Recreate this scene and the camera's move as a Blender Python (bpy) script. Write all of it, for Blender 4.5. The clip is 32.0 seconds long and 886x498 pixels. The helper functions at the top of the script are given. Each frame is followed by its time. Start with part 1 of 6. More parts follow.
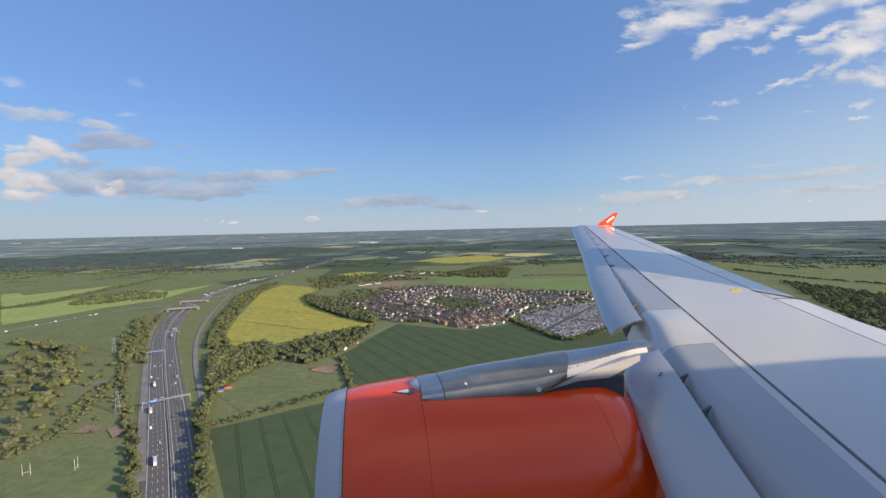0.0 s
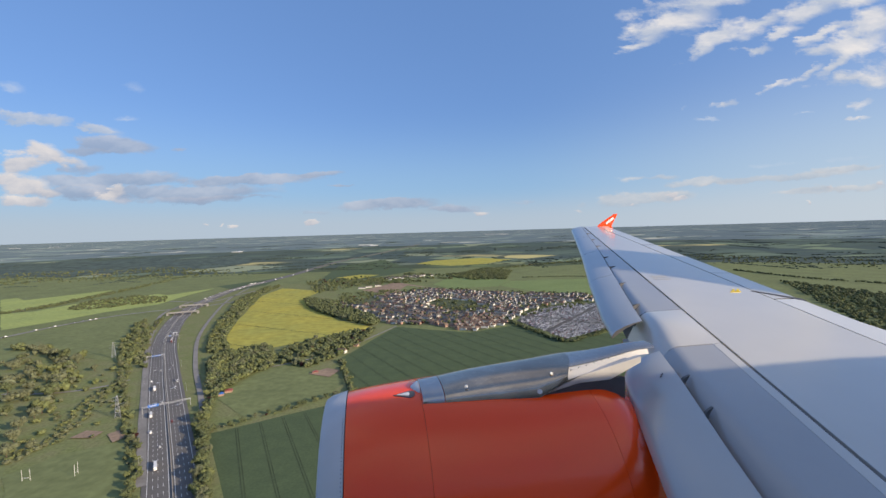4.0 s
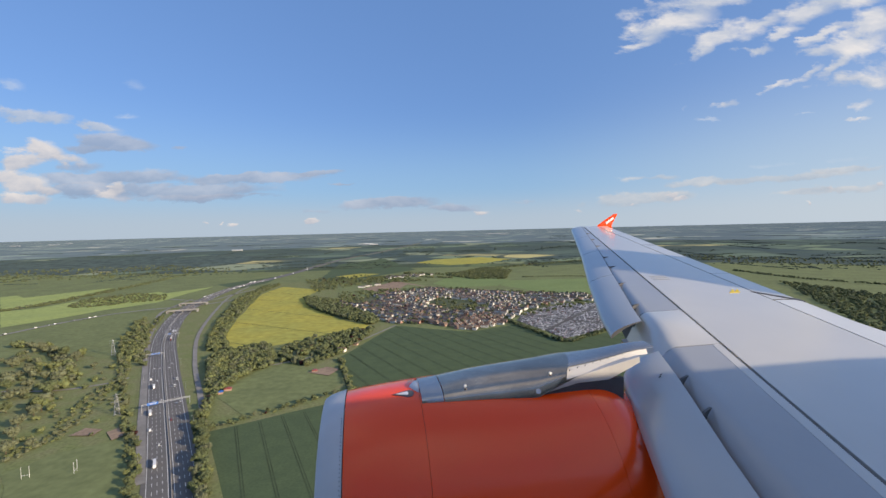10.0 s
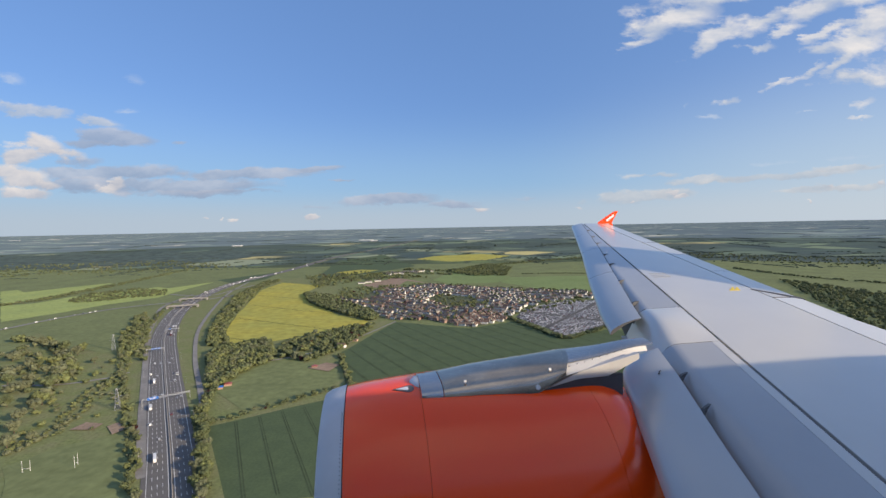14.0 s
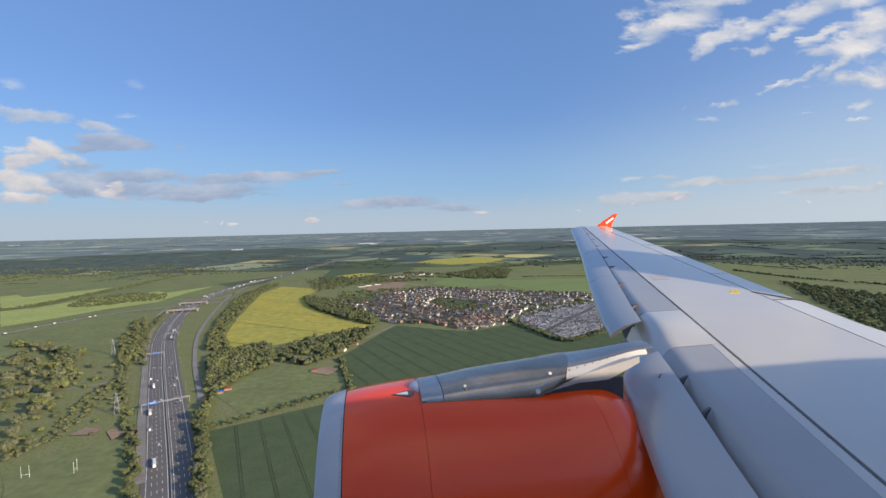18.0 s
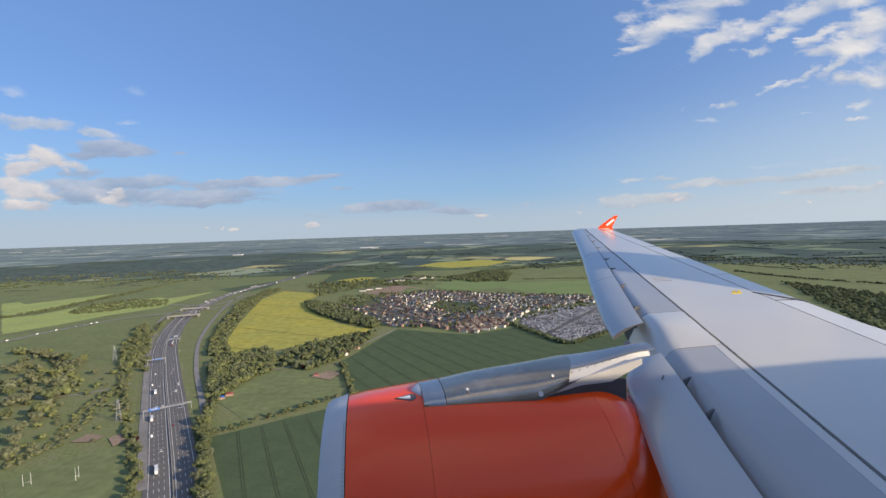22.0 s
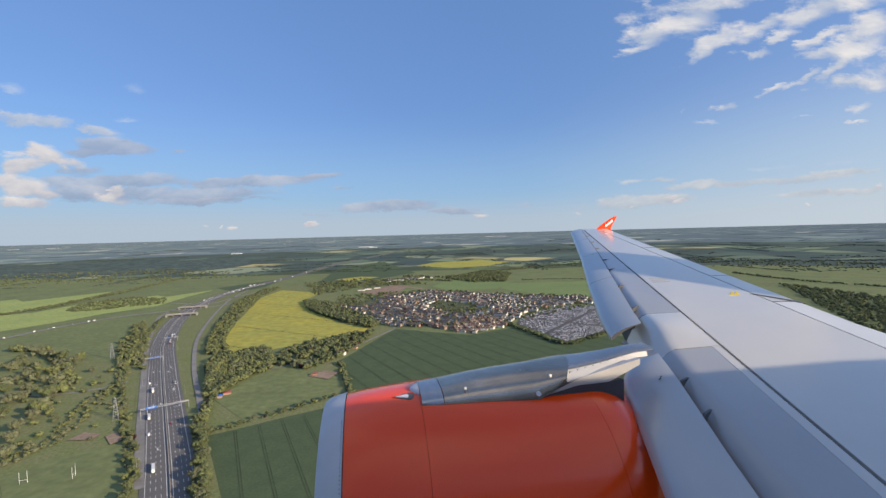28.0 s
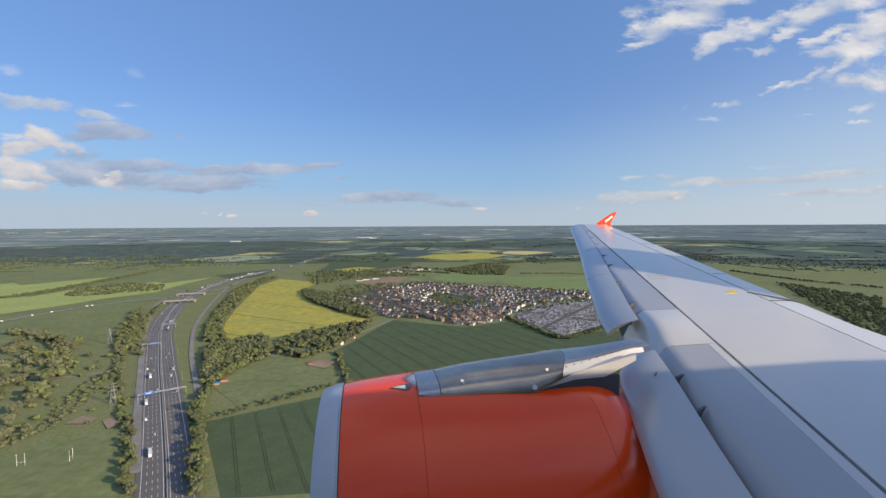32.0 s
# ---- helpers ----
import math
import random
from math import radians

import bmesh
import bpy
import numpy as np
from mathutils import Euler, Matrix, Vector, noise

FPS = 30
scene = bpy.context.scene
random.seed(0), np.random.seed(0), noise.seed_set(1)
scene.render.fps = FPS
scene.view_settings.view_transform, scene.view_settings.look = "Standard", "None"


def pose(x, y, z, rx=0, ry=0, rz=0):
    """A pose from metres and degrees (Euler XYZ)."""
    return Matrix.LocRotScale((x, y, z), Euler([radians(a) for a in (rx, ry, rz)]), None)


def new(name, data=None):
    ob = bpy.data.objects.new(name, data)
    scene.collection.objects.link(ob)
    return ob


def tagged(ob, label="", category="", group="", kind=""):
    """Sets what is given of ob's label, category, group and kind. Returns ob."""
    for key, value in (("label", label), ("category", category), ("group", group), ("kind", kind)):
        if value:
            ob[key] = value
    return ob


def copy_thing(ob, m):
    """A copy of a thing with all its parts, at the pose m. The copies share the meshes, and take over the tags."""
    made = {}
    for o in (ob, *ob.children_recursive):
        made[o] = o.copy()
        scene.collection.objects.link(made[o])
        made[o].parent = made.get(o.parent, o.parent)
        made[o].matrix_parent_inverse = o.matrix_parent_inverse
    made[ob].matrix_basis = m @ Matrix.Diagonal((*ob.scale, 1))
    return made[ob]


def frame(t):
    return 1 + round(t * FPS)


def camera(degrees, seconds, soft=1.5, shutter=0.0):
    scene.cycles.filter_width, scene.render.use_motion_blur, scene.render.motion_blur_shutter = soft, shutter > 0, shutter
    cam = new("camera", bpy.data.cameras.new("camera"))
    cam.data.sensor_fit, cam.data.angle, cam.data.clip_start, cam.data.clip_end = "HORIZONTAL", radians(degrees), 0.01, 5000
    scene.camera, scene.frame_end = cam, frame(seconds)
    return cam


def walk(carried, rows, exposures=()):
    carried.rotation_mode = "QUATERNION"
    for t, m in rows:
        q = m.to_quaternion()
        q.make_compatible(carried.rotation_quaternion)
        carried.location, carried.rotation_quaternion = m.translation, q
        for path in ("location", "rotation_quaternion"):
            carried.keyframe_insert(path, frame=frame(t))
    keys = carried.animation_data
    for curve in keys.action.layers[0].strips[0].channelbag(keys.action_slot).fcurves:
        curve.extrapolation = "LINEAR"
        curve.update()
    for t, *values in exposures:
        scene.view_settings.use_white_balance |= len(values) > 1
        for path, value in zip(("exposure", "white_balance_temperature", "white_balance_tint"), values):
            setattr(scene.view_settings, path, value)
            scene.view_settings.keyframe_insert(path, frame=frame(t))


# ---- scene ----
# View from the cabin window of an airliner in low flight over English farmland.
# x to the tail side, y outward from the window, z up; the ground lies at z = 0.
HEIGHT = 208.0
cam = camera(92.0, 32.0)
# seconds, offset of the eye from the window centre (m), yaw, pitch, roll (degrees)
PATH = [
    (0, 0.000, 0.002, 0.006, 0.04, -2.31, 0.84), (0.5, 0.001, 0.001, 0.004, 0.10, -2.44, 0.79),
    (1, 0.000, -0.000, 0.002, 0.06, -2.44, 0.79), (1.5, -0.000, 0.001, 0.006, 0.09, -2.31, 0.85),
    (2, -0.001, -0.000, 0.006, 0.08, -2.12, 1.05), (2.5, -0.001, 0.003, 0.004, 0.07, -2.08, 1.18),
    (3, -0.001, 0.000, 0.007, 0.08, -1.90, 1.31), (3.5, 0.003, 0.002, 0.008, 0.05, -1.88, 1.31),
    (4, -0.001, 0.003, 0.008, -0.01, -2.00, 1.20), (4.5, 0.003, 0.002, 0.010, -0.01, -1.78, 1.43),
    (6.5, -0.000, -0.001, 0.004, 0.11, -2.30, 1.11), (7, 0.002, 0.004, 0.009, 0.06, -1.65, 1.29),
    (7.5, 0.001, 0.002, 0.012, 0.05, -1.53, 1.25), (8, 0.001, 0.003, 0.011, 0.08, -1.47, 1.25),
    (8.5, 0.002, 0.005, 0.011, 0.11, -1.89, 1.29), (9, 0.001, 0.003, 0.011, 0.07, -2.82, 0.87),
    (9.5, 0.002, 0.002, 0.000, -0.05, -2.85, 0.90), (10, 0.003, 0.003, 0.011, -0.02, -2.11, 0.97),
    (10.5, 0.005, 0.003, 0.016, 0.04, -1.80, 0.98), (11, 0.006, 0.001, 0.011, 0.04, -1.95, 1.01),
    (11.5, 0.001, -0.001, 0.012, -0.02, -2.19, 0.88), (12, 0.001, -0.001, 0.006, -0.04, -2.45, 0.96),
    (12.5, 0.000, -0.004, -0.002, -0.04, -2.57, 1.08), (13, -0.000, 0.000, -0.000, -0.00, -2.34, 1.02),
    (13.5, -0.001, -0.002, 0.008, 0.03, -2.42, 0.91), (14, -0.001, -0.001, 0.005, 0.01, -2.57, 0.69),
    (14.5, -0.002, -0.002, 0.008, -0.03, -2.50, 0.67), (16.5, 0.001, -0.002, 0.011, 0.01, -2.15, 1.04),
    (17, 0.002, 0.001, 0.009, 0.01, -2.22, 1.08), (17.5, 0.002, -0.002, 0.005, -0.01, -2.46, 0.86),
    (18, 0.004, 0.002, 0.014, -0.02, -2.15, 0.92), (18.5, 0.003, 0.002, 0.009, -0.02, -2.19, 0.91),
    (19, 0.002, -0.002, 0.007, 0.03, -2.15, 1.36), (19.5, 0.002, 0.001, -0.003, 0.08, -1.61, 1.64),
    (20, -0.001, 0.001, 0.012, 0.10, -1.59, 1.50), (20.5, -0.000, -0.001, 0.008, 0.06, -2.12, 1.33),
    (21, 0.002, 0.002, 0.008, 0.06, -2.14, 1.28), (21.5, -0.000, -0.002, 0.008, 0.05, -1.70, 1.35),
    (22, -0.000, 0.002, 0.012, 0.06, -1.70, 1.44), (22.5, -0.001, 0.001, 0.008, 0.01, -2.22, 1.25),
    (23, -0.003, 0.000, 0.004, -0.02, -2.25, 1.23), (23.5, -0.001, 0.004, 0.010, 0.01, -1.88, 1.35),
    (24, 0.001, 0.002, 0.009, 0.03, -1.66, 1.40), (24.5, 0.001, 0.001, 0.010, 0.01, -1.92, 1.34),
    (25, 0.000, 0.002, 0.005, 0.01, -1.99, 1.35), (25.5, 0.000, 0.004, 0.004, -0.04, -2.10, 1.27),
    (27.5, 0.001, 0.002, 0.007, -0.04, -1.49, 1.34), (28, 0.000, -0.002, 0.006, -0.08, -1.71, 1.07),
    (28.5, 0.005, 0.003, 0.010, -0.11, -2.09, 0.75), (29, 0.000, -0.001, 0.009, -0.17, -2.23, 0.53),
    (29.5, 0.001, -0.000, 0.008, -0.17, -2.62, 0.30), (30, -0.000, -0.001, 0.002, -0.19, -3.06, 0.14),
    (30.5, -0.000, 0.000, 0.009, -0.16, -2.76, 0.11), (31, -0.001, -0.001, 0.015, -0.10, -2.28, 0.13),
    (31.5, -0.002, -0.000, 0.014, -0.13, -2.56, -0.03), (32, -0.006, -0.004, 0.010, -0.17, -2.76, -0.11),
]
# the airliner's own attitude: a little nose and bank against the level land
ATTITUDE = pose(0, 0, HEIGHT, -0.42, 0.41, 0)
walk(cam, [(t, ATTITUDE @ pose(x, y, z, 90 + p, r, w)) for t, x, y, z, w, p, r in PATH],
     exposures=[(0.0, 0.13, 6720, 11), (32.0, 0.13, 6720, 11)])

# ---------------------------------------------------------------- light
SUN_DIR = Vector((1.50, -0.75, 0.562)).normalized()
sun_data = bpy.data.lights.new("sun", "SUN")
sun_data.energy, sun_data.angle, sun_data.color = 5.7, radians(0.5), (1.0, 0.83, 0.62)
sun = new("sun", sun_data)
sun.matrix_world = Matrix.Translation((0, 0, HEIGHT + 300)) @ SUN_DIR.to_track_quat("Z", "Y").to_matrix().to_4x4()

world = bpy.data.worlds.new("world")
scene.world = world
world.use_nodes = True
world.cycles.sampling_method, world.cycles.sample_map_resolution = "MANUAL", 256
WT = world.node_tree
WT.nodes.clear()


def wnode(kind, **props):
    n = WT.nodes.new(kind)
    for k, v in props.items():
        if k == "operation":
            n.operation = v
        elif k == "blend":
            n.blend_type = v
    return n


def wlink(a, b):
    WT.links.new(a, b)


def wmath(op, a, b=None, clamp=False):
    n = wnode("ShaderNodeMath", operation=op)
    n.use_clamp = clamp
    for i, v in enumerate((a, b)):
        if v is None:
            continue
        if isinstance(v, (int, float)):
            n.inputs[i].default_value = v
        else:
            wlink(v, n.inputs[i])
    return n.outputs[0]


sky = wnode("ShaderNodeTexSky")
sky.sky_type = "NISHITA"
sky.sun_disc = False
sky.sun_elevation = math.asin(SUN_DIR.z)
sky.sun_rotation = math.atan2(SUN_DIR.x, SUN_DIR.y)
sky.altitude, sky.air_density, sky.dust_density, sky.ozone_density = 208, 1.0, 1.1, 3.0
coord = wnode("ShaderNodeTexCoord")
split = wnode("ShaderNodeSeparateXYZ")
wlink(coord.outputs["Generated"], split.inputs[0])
ahead = wmath("MAXIMUM", wmath("ABSOLUTE", split.outputs[1]), 0.05)
flat_u = wmath("DIVIDE", split.outputs[0], ahead)
flat_v = wmath("DIVIDE", split.outputs[2], ahead)
uv = wnode("ShaderNodeCombineXYZ")
wlink(flat_u, uv.inputs[0])
wlink(flat_v, uv.inputs[1])
# ragged cloud edges: the sky plane is pushed about by noise, stretched along the horizon
stretch = wnode("ShaderNodeMapping")
stretch.inputs["Scale"].default_value = (1.0, 2.2, 1.0)
wlink(uv.outputs[0], stretch.inputs[0])
puff = wnode("ShaderNodeTexNoise")
puff.inputs["Scale"].default_value, puff.inputs["Detail"].default_value = 6.0, 9.0
puff.inputs["Roughness"].default_value = 0.60
puff.inputs["Distortion"].default_value = 0.35
wlink(stretch.outputs[0], puff.inputs["Vector"])
# the same billows a little nearer to the sun: their difference shades the clouds
toward = wnode("ShaderNodeVectorMath", operation="ADD")
toward.inputs[1].default_value = (0.035, 0.055, 0.0)
wlink(stretch.outputs[0], toward.inputs[0])
lee = wnode("ShaderNodeTexNoise")
lee.inputs["Scale"].default_value, lee.inputs["Detail"].default_value = 6.0, 9.0
lee.inputs["Roughness"].default_value = 0.60
lee.inputs["Distortion"].default_value = 0.35
wlink(toward.outputs[0], lee.inputs["Vector"])
wisp = wnode("ShaderNodeTexNoise")
wisp.inputs["Scale"].default_value, wisp.inputs["Detail"].default_value = 22.0, 5.0
wisp.inputs["Roughness"].default_value = 0.62
wlink(stretch.outputs[0], wisp.inputs["Vector"])
# cloud places are torn about by the billows
push = wnode("ShaderNodeVectorMath", operation="SUBTRACT")
wlink(puff.outputs["Color"], push.inputs[0])
push.inputs[1].default_value = (0.5, 0.5, 0.5)
push2 = wnode("ShaderNodeVectorMath", operation="MULTIPLY")
wlink(push.outputs[0], push2.inputs[0])
push2.inputs[1].default_value = (0.16, 0.060, 0.0)
fray = wnode("ShaderNodeVectorMath", operation="SUBTRACT")
wlink(wisp.outputs["Color"], fray.inputs[0])
fray.inputs[1].default_value = (0.5, 0.5, 0.5)
fray2 = wnode("ShaderNodeVectorMath", operation="MULTIPLY_ADD")
wlink(fray.outputs[0], fray2.inputs[0])
fray2.inputs[1].default_value = (0.045, 0.022, 0.0)
wlink(uv.outputs[0], fray2.inputs[2])
torn = wnode("ShaderNodeVectorMath", operation="ADD")
wlink(fray2.outputs[0], torn.inputs[0])
wlink(push2.outputs[0], torn.inputs[1])
push3 = wnode("ShaderNodeVectorMath", operation="MULTIPLY")
wlink(push.outputs[0], push3.inputs[0])
push3.inputs[1].default_value = (0.090, 0.036, 0.0)
bent = wnode("ShaderNodeVectorMath", operation="ADD")
wlink(fray2.outputs[0], bent.inputs[0])
wlink(push3.outputs[0], bent.inputs[1])
ragged = wmath("ADD", wmath("MULTIPLY", puff.outputs[0], 3.0), wmath("MULTIPLY", wisp.outputs[0], 1.3))
veil = wmath("SUBTRACT", ragged, 2.15)


def wmix(fac, a, b):
    n = wnode("ShaderNodeMix")
    n.data_type = "RGBA"
    if isinstance(fac, (int, float)):
        n.inputs[0].default_value = fac
    else:
        wlink(fac, n.inputs[0])
    for i, v in ((6, a), (7, b)):
        if isinstance(v, tuple):
            n.inputs[i].default_value = (*v, 1)
        else:
            wlink(v, n.inputs[i])
    return n.outputs[2]


def wscale(colour, k):
    n = wnode("ShaderNodeMix", blend="MULTIPLY")
    n.data_type = "RGBA"
    n.inputs[0].default_value = 1
    wlink(colour, n.inputs[6])
    n.inputs[7].default_value = (*k, 1)
    return n.outputs[2]


SKY_K = 0.142
base_sky = wscale(sky.outputs[0], (SKY_K * 0.85, SKY_K * 0.95, SKY_K * 1.13))
# pale haze in the lowest degrees of the air
low = wnode("ShaderNodeMapRange")
low.interpolation_type = "SMOOTHERSTEP"
for i, v in ((1, 0.0), (2, 0.30), (3, 1.0), (4, 0.0)):
    low.inputs[i].default_value = v
wlink(split.outputs[2], low.inputs[0])
even_sky = wmix(0.55, base_sky, (0.142, 0.292, 0.640))
hazy = wmix(wmath("MULTIPLY", low.outputs[0], 0.72), even_sky, (0.295, 0.488, 0.688))
# greyer vapour close to the horizon
lowest = wnode("ShaderNodeMapRange")
lowest.interpolation_type = "SMOOTHERSTEP"
for i, v in ((1, 0.0), (2, 0.11), (3, 0.85), (4, 0.0)):
    lowest.inputs[i].default_value = v
wlink(split.outputs[2], lowest.inputs[0])
hazy = wmix(lowest.outputs[0], hazy, (0.43, 0.51, 0.595))
# the air is paler and warmer towards the sun
sunward = wnode("ShaderNodeMapRange")
sunward.interpolation_type = "SMOOTHSTEP"
for i, v in ((1, 0.12), (2, 0.90), (3, 0.0), (4, 0.58)):
    sunward.inputs[i].default_value = v
wlink(split.outputs[0], sunward.inputs[0])
band = wnode("ShaderNodeMapRange")
band.interpolation_type = "SMOOTHSTEP"
for i, v in ((1, 0.02), (2, 0.36), (3, 1.0), (4, 0.12)):
    band.inputs[i].default_value = v
wlink(split.outputs[2], band.inputs[0])
hazy = wmix(wmath("MULTIPLY", sunward.outputs[0], band.outputs[0]), hazy, (0.57, 0.64, 0.70))
sunny = wmath("MULTIPLY", wmath("ADD", wmath("SUBTRACT", puff.outputs[0], lee.outputs[0]), 0.10), 3.4, clamp=True)
# kind: shaded and sunlit colour, how ragged, crispness, opacity, how much the height in the cloud lights it
CLOUDS = {
    "stratus": ((0.25, 0.325, 0.47), (0.52, 0.56, 0.65), 0.75, 1.5, 0.80, 0.45),
    "cumulus": ((0.40, 0.44, 0.53), (0.82, 0.765, 0.725), 1.00, 1.5, 0.93, 0.55),
    "veil": ((0.36, 0.43, 0.525), (0.72, 0.70, 0.68), 0.95, 1.1, 0.66, 0.45),
    "wisp": ((0.45, 0.55, 0.70), (0.66, 0.70, 0.76), 1.10, 0.6, 0.45, 0.2),
    "bank": ((0.43, 0.50, 0.62), (0.80, 0.775, 0.76), 0.92, 1.0, 0.92, 0.25),
}
cloudy, before = hazy, None


def cloud(kind, x, y, half_w, half_h, tilt=0.0, weight=1.0):
    """A cloud about the direction (x, 1, y) of the sky, half_w by half_h large, laid over the clouds before it."""
    global cloudy, before
    shade, lit, rough, crisp, solid, lift = CLOUDS[kind]
    m = wnode("ShaderNodeMapping")
    m.vector_type = "TEXTURE"
    m.inputs["Location"].default_value = (x, y, 0)
    m.inputs["Rotation"].default_value = (0, 0, radians(tilt))
    m.inputs["Scale"].default_value = (half_w, half_h, 1)
    place = (torn if kind == "bank" else bent).outputs[0]
    if before is not None:
        # hang each cloud on the one before, so that they are worked out one at a time
        chain = wnode("ShaderNodeVectorMath", operation="MULTIPLY_ADD")
        wlink(before, chain.inputs[0])
        chain.inputs[1].default_value = (0.0, 0.0, 1e-9)
        wlink(place, chain.inputs[2])
        place = chain.outputs[0]
    wlink(place, m.inputs[0])
    ln = wnode("ShaderNodeVectorMath", operation="LENGTH")
    wlink(m.outputs[0], ln.inputs[0])
    r = wnode("ShaderNodeMapRange")
    r.interpolation_type = "SMOOTHSTEP"
    for i, v in ((1, 1.55), (2, 0.0), (3, 0.0), (4, weight)):
        r.inputs[i].default_value = v
    wlink(ln.outputs["Value"], r.inputs[0])
    dense = wmath("ADD", wmath("MULTIPLY", wmath("ADD", r.outputs[0], -0.34), 1.7), wmath("MULTIPLY", veil, rough))
    fill = wmath("MULTIPLY", wmath("MULTIPLY", dense, crisp, clamp=True), wmath("MULTIPLY", r.outputs[0], 3.5 * solid, clamp=True))
    ax = wnode("ShaderNodeSeparateXYZ")
    wlink(m.outputs[0], ax.inputs[0])
    up = wmath("ADD", wmath("MULTIPLY", ax.outputs[1], 0.62), 0.42)
    light = wmath("ADD", wmath("MULTIPLY", up, lift), wmath("MULTIPLY", sunny, 1 - lift), clamp=True)
    before = cloudy = wmix(wmath("MINIMUM", fill, solid), cloudy, wmix(light, shade, lit))


cloud("veil", -0.937, 0.286, 0.119, 0.0198, -4, 0.9)
cloud("veil", -0.794, 0.265, 0.073, 0.0132, -13, 0.8)
cloud("stratus", -0.752, 0.220, 0.122, 0.0225, -7, 1)
cloud("stratus", -0.824, 0.210, 0.079, 0.0158, -4, 0.8)
cloud("stratus", -0.612, 0.203, 0.034, 0.0066, -4, 0.7)
cloud("stratus", -0.853, 0.172, 0.092, 0.0185, -1, 0.8)
cloud("stratus", -0.763, 0.141, 0.244, 0.0198, -1, 1)
cloud("stratus", -0.620, 0.107, 0.264, 0.0198, -1, 1)
cloud("stratus", -0.448, 0.132, 0.198, 0.0158, 0, 1)
cloud("stratus", -0.290, 0.140, 0.082, 0.0079, 1, 0.9)
cloud("stratus", -0.239, 0.109, 0.048, 0.0053, -1, 0.8)
cloud("stratus", -0.595, 0.090, 0.218, 0.0106, -1, 0.8)
cloud("stratus", -0.463, 0.092, 0.106, 0.0079, -1, 0.8)
cloud("stratus", -0.843, 0.115, 0.132, 0.0238, -1, 0.9)
cloud("stratus", -0.122, 0.066, 0.132, 0.0145, 0, 1)
cloud("stratus", 0.022, 0.052, 0.092, 0.0119, -1, 0.8)
cloud("stratus", -0.294, 0.052, 0.079, 0.0066, -1, 0.4)
cloud("veil", 0.496, 0.108, 0.069, 0.0092, 1, 0.9)
cloud("veil", 0.614, 0.096, 0.112, 0.0106, 3, 0.9)
cloud("veil", 0.785, 0.102, 0.198, 0.0132, 3, 1)
cloud("veil", 0.942, 0.120, 0.112, 0.0092, 3, 0.9)
cloud("veil", 0.430, 0.060, 0.132, 0.0158, 4, 1)
cloud("veil", 0.542, 0.065, 0.063, 0.0145, 1, 0.9)
cloud("veil", 0.851, 0.070, 0.112, 0.0106, 2, 0.8)
cloud("veil", 0.956, 0.075, 0.112, 0.0092, 2, 0.8)
cloud("stratus", 0.207, 0.060, 0.079, 0.0066, -1, 0.4)
cloud("cumulus", -0.916, 0.204, 0.063, 0.0330, -21, 1)
cloud("cumulus", -0.977, 0.185, 0.069, 0.0291, -1, 1)
cloud("cumulus", -0.865, 0.184, 0.053, 0.0198, -1, 0.9)
cloud("cumulus", -0.974, 0.136, 0.082, 0.0291, -13, 1)
cloud("cumulus", -0.916, 0.115, 0.040, 0.0158, -11, 0.9)
cloud("cumulus", -0.963, 0.097, 0.069, 0.0158, -1, 1)
cloud("cumulus", -0.755, 0.116, 0.020, 0.0198, -1, 1)
cloud("cumulus", -0.778, 0.104, 0.032, 0.0106, -1, 0.8)
cloud("cumulus", -0.486, 0.029, 0.015, 0.0066, -1, 0.9)
cloud("cumulus", -0.512, 0.031, 0.005, 0.0053, -1, 0.8)
cloud("cumulus", -0.552, 0.028, 0.009, 0.0053, -1, 0.8)
cloud("cumulus", -0.295, 0.026, 0.018, 0.0066, -1, 0.95)
cloud("cumulus", 0.091, 0.041, 0.022, 0.0079, -6, 1)
cloud("cumulus", 0.542, 0.067, 0.017, 0.0079, -1, 0.9)
cloud("cumulus", 0.438, 0.053, 0.013, 0.0053, -1, 0.8)
cloud("cumulus", 0.555, 0.058, 0.026, 0.0053, -1, 0.8)
cloud("cumulus", 0.312, 0.035, 0.011, 0.0053, -1, 0.7)
cloud("cumulus", 0.903, 0.075, 0.013, 0.0053, -1, 0.7)
cloud("cumulus", 0.864, 0.041, 0.008, 0.0066, -1, 0.6)
cloud("cumulus", 1.021, 0.084, 0.016, 0.0066, -1, 0.7)
cloud("wisp", -0.984, 0.358, 0.045, 0.0172, -16, 0.75)
cloud("wisp", -0.698, 0.351, 0.045, 0.0158, -16, 0.55)
cloud("wisp", -0.715, 0.283, 0.034, 0.0066, -1, 0.6)
cloud("wisp", 0.559, 0.265, 0.018, 0.0053, 29, 0.6)
cloud("wisp", 0.327, 0.180, 0.026, 0.0066, -21, 0.5)
cloud("wisp", 0.842, 0.244, 0.034, 0.0040, -1, 0.75)
cloud("wisp", 0.624, 0.239, 0.032, 0.0053, -1, 0.75)
cloud("wisp", 0.784, 0.134, 0.106, 0.0079, 3, 0.5)
cloud("wisp", 0.941, 0.143, 0.092, 0.0106, 3, 0.5)
cloud("bank", 0.484, 0.441, 0.069, 0.0343, 9, 0.9)
cloud("bank", 0.456, 0.415, 0.053, 0.0172, 19, 0.9)
cloud("bank", 0.568, 0.470, 0.095, 0.0396, 9, 0.95)
cloud("bank", 0.639, 0.430, 0.092, 0.0291, 24, 1)
cloud("bank", 0.607, 0.393, 0.045, 0.0172, 29, 0.9)
